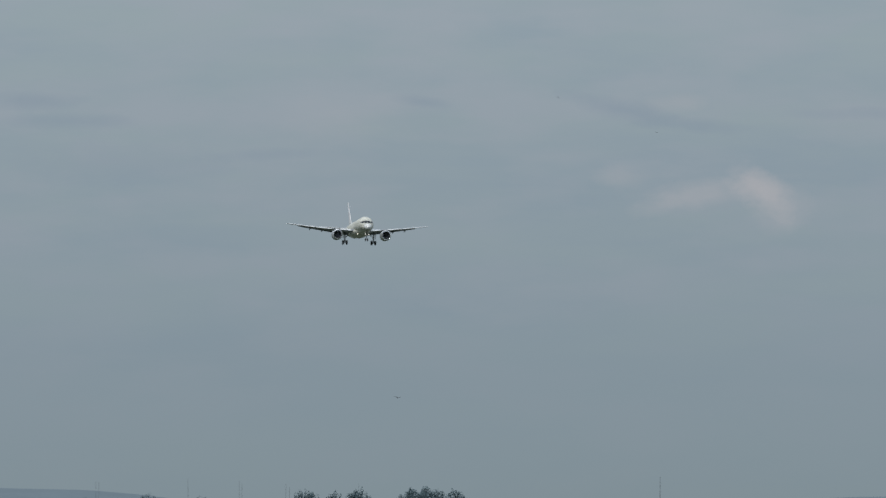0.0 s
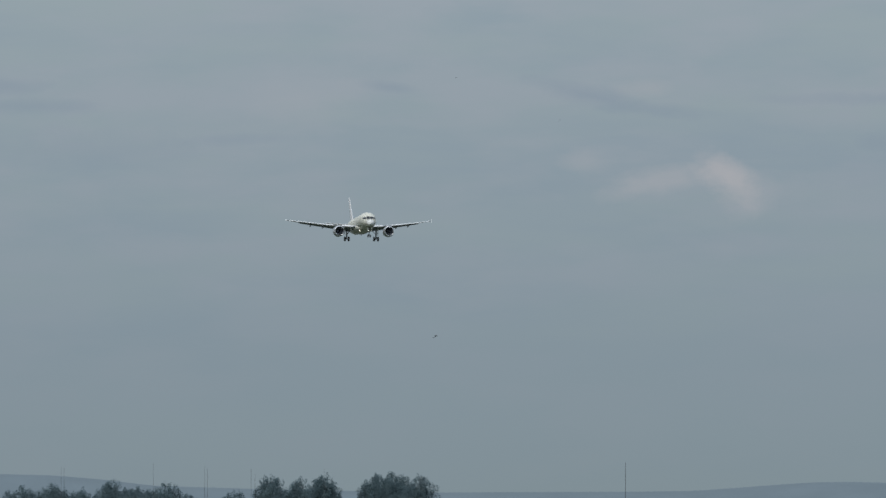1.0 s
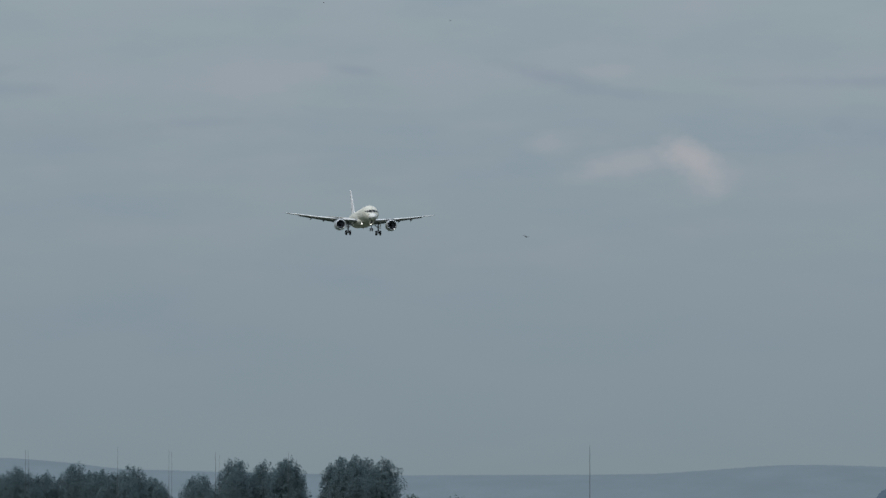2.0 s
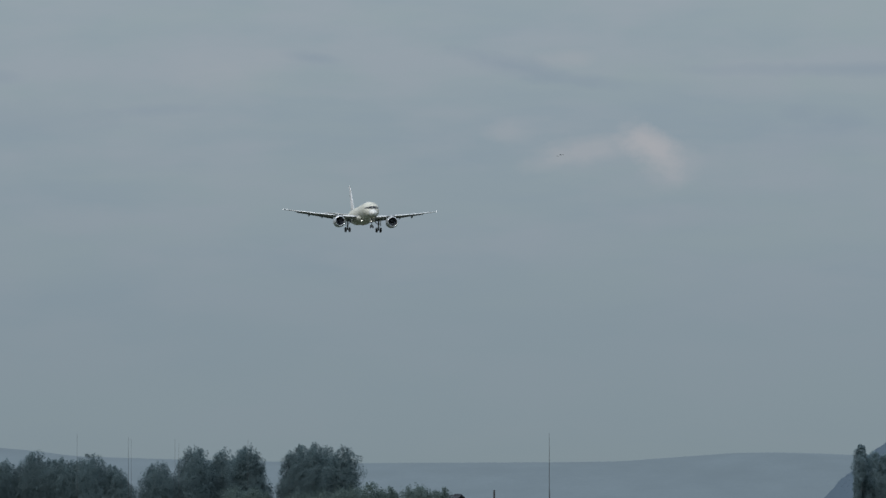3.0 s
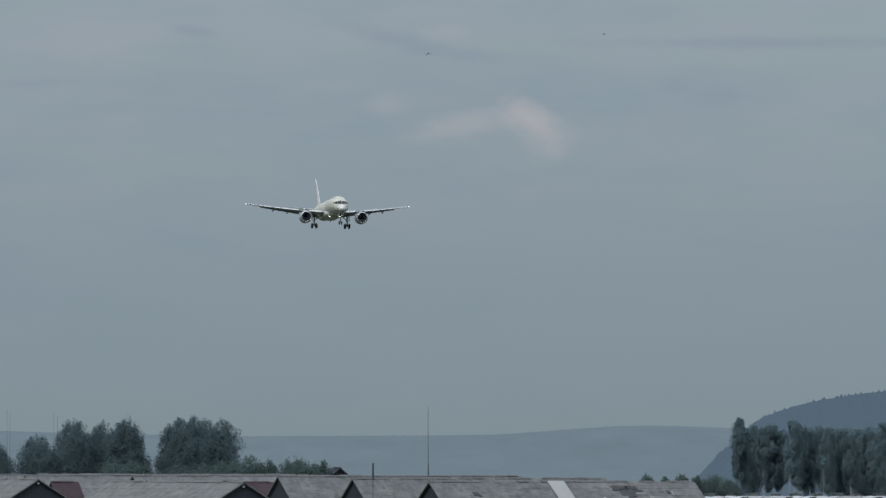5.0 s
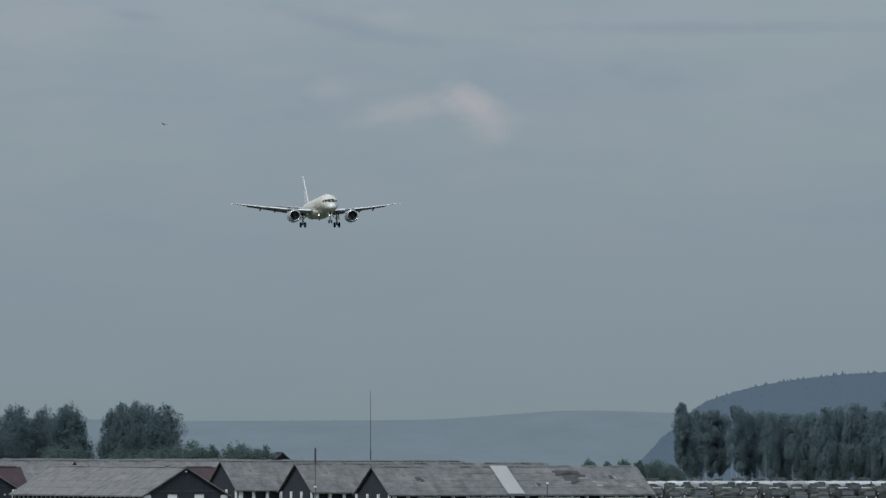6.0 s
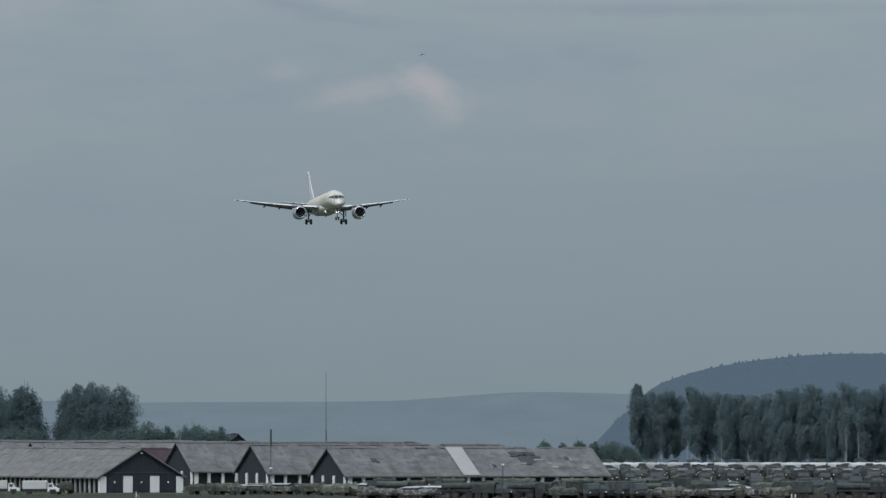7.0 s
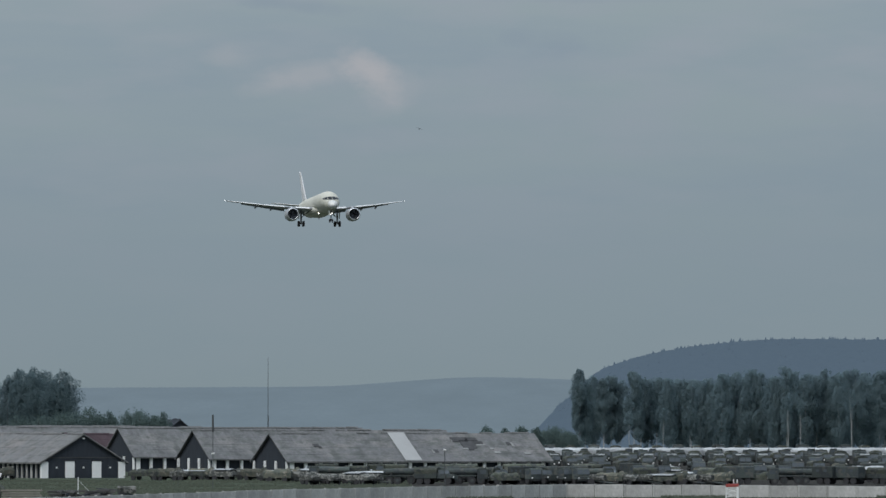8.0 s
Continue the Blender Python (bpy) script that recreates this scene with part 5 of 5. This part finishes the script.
def truck_park():
    made = {}
    labels = {"tilt": "olive army truck with bonnet and faded canvas tilt", "van": "olive army truck with a box body", "heavy": "eight-wheeled olive truck with a long covered load",
              "tarp": "olive army truck under a pale grey tarpaulin", "box": "small white box truck parked beside the barn", "gun": "towed field gun under a camouflage cover", "hatch": "olive army truck with a pale roof sheet", "trailer": "low trailer under a sagging dull canvas cover", "trailer_b": "short trailer heaped high under dull canvas", "trailer_c": "long low trailer under dull canvas",
              "pale": "low trailer under a pale patched tarpaulin", "pale_b": "small trailer under a pale patched tarpaulin"}
    rng = random.Random(21)

    def put(kind, x, y, turn):
        m = pose(x, y, 0, 0, rng.uniform(-0.8, 0.8), turn)
        if kind in made:
            return copy_thing(made[kind], m)
        made[kind] = truck(kind, labels[kind])
        made[kind].matrix_basis = m
        return made[kind]

    def row(kinds, x0, x1, y, step, turn, slant=0.0):
        x, i = x0, 0
        while x < x1:
            put(kinds[i % len(kinds)], x, y + slant * (x - x0) + rng.uniform(-1.2, 1.2), turn + rng.uniform(-4, 4))
            x += step * rng.uniform(0.92, 1.1)
            i += 1
    # nearest row, behind the fence
    for kind, x, turn in (("pale_b", -22.0, 40), ("gun", -20.2, 50), ("pale_b", -18.4, 30), ("gun", -16.6, 44), ("pale", -14.6, 50), ("pale_b", -12.6, 30), ("gun", -11.2, 40), ("heavy", -6.0, 262), ("tilt", -1.0, 250), ("heavy", 4.0, 264), ("tilt", 8.6, 240), ("trailer", 11.0, 275)):
        put(kind, x, 1602 + rng.uniform(-2, 2), turn)
    row(["van", "tilt", "van"], 13.6, 23, 1600, 2.5, 214)
    for kind, x, turn in (("heavy", 24.8, 262), ("trailer", 29.0, 262), ("tilt", 35.0, 268), ("pale", 40.5, 76), ("tilt", 43.0, 40), ("van", 47.6, 90), ("trailer", 52.0, 88), ("heavy", 57.0, 88)):
        put(kind, x, 1600 + rng.uniform(-2, 2), turn)
    row(["van", "van", "tilt"], 61.5, 86, 1604, 4.4, 62)
    row(["gun", "trailer_b", "pale_b", "gun", "trailer_c", "trailer_b", "gun"], 25, 47, 1586, 2.5, 60)
    put("tarp", 70.6, 1640, 86)
    # covered trailers before the barns
    row(["trailer", "gun", "trailer_b", "pale_b", "trailer_c", "trailer_b", "gun", "pale"], -51.6, -21, 1690, 1.9, 66, -0.3)
    row(["trailer_b", "gun", "pale_b", "heavy", "tilt", "trailer_c"], -28, 23, 1650, 3.1, 75)
    row(["tilt", "trailer_b", "trailer_c", "tilt"], -22, 26, 1702, 3.0, 100)
    # ranks facing the runway
    row(["trailer_b", "tilt", "van", "heavy", "trailer_c"], 24, 92, 1690, 4.2, 200)
    row(["trailer_c", "heavy", "tilt", "trailer_b"], 24, 94, 1790, 4.4, 192)
    row(["tilt", "tilt", "van"], 21, 98, 1950, 4.75, 186)
    row(["hatch"], 23, 100, 2010, 4.9, 184)
    row(["tilt", "van", "tilt"], 24, 108, 2090, 3.4, 184)
    row(["tilt", "van"], 24, 110, 2180, 4.0, 184)
    row(["tarp"], 25, 116, 2312, 5.3, 87)
    row(["tarp"], 28, 118, 2326, 5.6, 92)
    row(["van", "tilt"], 27, 128, 2450, 5.2, 184)
    # beside the barn with white doors
    put("box", -80.2, 1697, -92)
    put("box", -87.4, 1702, -88)
    put("trailer_b", -76.3, 1700, 12)
    for kind, x, y, turn in (("trailer", -64.8, 1366, 88), ("gun", -44.6, 1362, 91)):
        put(kind, x, y, turn)


truck_park()


def slab_stack(x, y):
    """Cast slabs laid up flat with battens between."""
    ob = thing("slab_stack", pose(x, y, 0, 0, 0, 4), "low stack of tan concrete slabs on the grass", "slabs")
    rng = random.Random(3)
    for k in range(4):
        z = 0.12 + 0.34 * k
        part("slab", box(bmesh.new(), (-2.7 + rng.uniform(-0.2, 0.2), -0.9, z), (2.7 + rng.uniform(-0.2, 0.2), 0.9, z + 0.22), bevel=0.02), SAND, ob)
        for a in (-1.8, 1.8):
            part("batten", box(bmesh.new(), (a - 0.08, -0.95, z - 0.12), (a + 0.08, 0.95, z)), BARK, ob)


def timber_pile(x, y, seed):
    """Old sleepers and beams thrown on a heap."""
    ob = thing("timber_pile", pose(x, y, 0), "dark heap of old beams and sleepers", "timber", "heaps before the barns")
    rng = random.Random(seed)
    for k in range(26):
        level = k // 9
        m = pose(rng.uniform(-2.6, 2.6) * (1 - 0.2 * level), rng.uniform(-0.8, 0.8), 0.22 + 0.42 * level, rng.uniform(-6, 6), rng.uniform(-9, 9), rng.uniform(-70, 70))
        h = rng.uniform(0.9, 1.7)
        part("beam", box(bmesh.new(), (-h, -0.14, -0.13), (h, 0.14, 0.13), m, 0.02), rng.choice((TIMBER, TIMBER, BARK, TAR)), ob)


slab_stack(-58.6, 1352)
timber_pile(-52.6, 1354, 2)
timber_pile(-66.5, 1356, 5)
timber_pile(-48.6, 1358, 8)


# ---- birds in the air ----
# seconds, x and height of each flight, at a steady distance
RISING = [(0.0, -23.42, 20.02), (0.4, -22.37, 20.84), (0.8, -20.77, 21.94), (1.2, -18.12, 23.29), (1.7, -14.83, 25.7), (2.3, -10.87, 28.21), (2.5, -9.93, 29.21),
          (2.9, -8.86, 30.41), (3.1, -8.7, 31.01), (3.5, -8.31, 33.63), (3.9, -7.94, 36.34), (4.2, -8.13, 37.18),
          (4.5, -8.44, 37.31), (4.9, -9.17, 35.41), (5.1, -9.7, 33.89), (5.6, -14.82, 31.26), (6.3, -24.76, 29.47), (6.5, -27.66, 29.21), (8.0, -50.91, 27.66)]
SINKING = [(0.0, -35.24, 71.92), (4.0, -17.77, 52.36), (6.0, -8.2, 41.89), (6.5, -6.41, 39.23), (7.0, -5.03, 36.55), (7.5, -3.29, 33.8), (8.0, -1.51, 30.85)]
CROSSING = [(0, 61.96, 30.65), (3.5, 18.24, 38.23), (4, 11.73, 39.98), (4.5, 5.82, 41.55), (5, 0.07, 43.44), (5.4, -5.26, 45.23), (8, -44.12, 56.64)]
# two far off: bearing and height as slopes from the eye, 1.8 km away
LEAVING = [(0.0, -0.02849, 0.04386), (0.4, -0.03176, 0.04416), (1.0, -0.03544, 0.04438), (2.3, -0.0490, 0.0530), (8.0, -0.110, 0.075)]
PASSING = [(0.0, -0.0183, 0.0402), (0.6, -0.02215, 0.04009), (1.0, -0.02475, 0.03997), (1.2, -0.02602, 0.04082), (2.4, -0.036, 0.0530), (8.0, -0.090, 0.085)]
FLIGHTS = [[(t, 1.5 * x, 1.5 * y, 13.3 + 1.5 * (z - 13.3)) for t, x, z in path] for path, y in ((RISING, 520.0), (SINKING, 620.0), (CROSSING, 700.0))]
FLIGHTS += [[(t, 1800 * a, 1800.0, 13.3 + 1800 * b) for t, a, b in path] for path in (LEAVING, PASSING)]


def bird(m):
    """A small bird: slim body and two long narrow wings that beat."""
    ob = thing("bird", m, "small dark bird in flight", "bird", "birds in the sky")
    body = [(0.14, 0.008), (0.11, 0.026), (0.06, 0.042), (-0.02, 0.045), (-0.09, 0.026), (-0.14, 0.008)]
    part("body", loft(bmesh.new(), [[(r * math.cos(a), y, r * math.sin(a)) for a in [math.pi * i / 4 for i in range(8)]] for y, r in body]), BIRD, ob)
    for sx in (-1, 1):
        rings = []
        for x, y, c in ((0.02, 0.07, 0.13), (0.12, 0.08, 0.11), (0.22, 0.02, 0.07), (0.3, -0.06, 0.015)):
            rings.append([(sx * x, y, 0.012), (sx * x, y - c, 0.006), (sx * x, y - c, -0.006), (sx * x, y, -0.012)])
        part("wing", loft(bmesh.new(), rings), BIRD, ob)
    part("tail", loft(bmesh.new(), [[(-0.008, -0.09, 0.003), (0.008, -0.09, 0.003), (0.008, -0.09, -0.003), (-0.008, -0.09, -0.003)], [(-0.03, -0.15, 0.002), (0.03, -0.15, 0.002), (0.03, -0.15, -0.002), (-0.03, -0.15, -0.002)]]), BIRD, ob)
    return ob


birds = [bird(pose(*path[0][1:])) for path in FLIGHTS]

# ---- what moves ----


def motions():
    # the glide at 66.9 m/s: seconds, x, height and bank in degrees
    glide = ((0, -121.89, 88.08, -1.10), (0.5, -115.62, 85.73, -0.60), (1, -109.36, 83.36, -0.15), (2.5, -91.01, 76.77, -0.75),
            (3, -84.78, 74.80, -0.65), (3.5, -78.69, 72.61, -0.95), (4, -72.38, 70.64, -1.10), (4.5, -66.23, 68.53, -0.95),
            (5, -59.95, 66.20, -0.80), (6.5, -41.89, 59.28, 0.60), (7, -35.74, 56.89, 0.50), (7.5, -30.10, 54.61, 0.30),
            (8, -24.17, 52.13, 0.10))
    walk(plane, [(t, pose(x, 2503 - 66.9 * t, z - 0.1, 2.7, bank, 190.2)) for t, x, z, bank in glide])
    for bird, path in zip(birds, FLIGHTS):
        rows = []
        for (t, x, y, z), (t2, x2, y2, z2) in zip(path, path[1:] + [path[-1]]):
            way = math.degrees(math.atan2(-(x2 - x), 6.0)) if t2 > t else rows[-1][2]
            rows.append((t, (x, y, z), max(-70, min(70, way))))
        walk(bird, [(t, pose(*p, 0, 0, a)) for t, p, a in rows])
        for wing, sx in zip(bird.children[1:3], (-1, 1)):
            walk(wing, [(k * 0.2, pose(0, 0, 0, 0, sx * (-32 if k % 2 else 28), 0)) for k in range(41)])


motions()
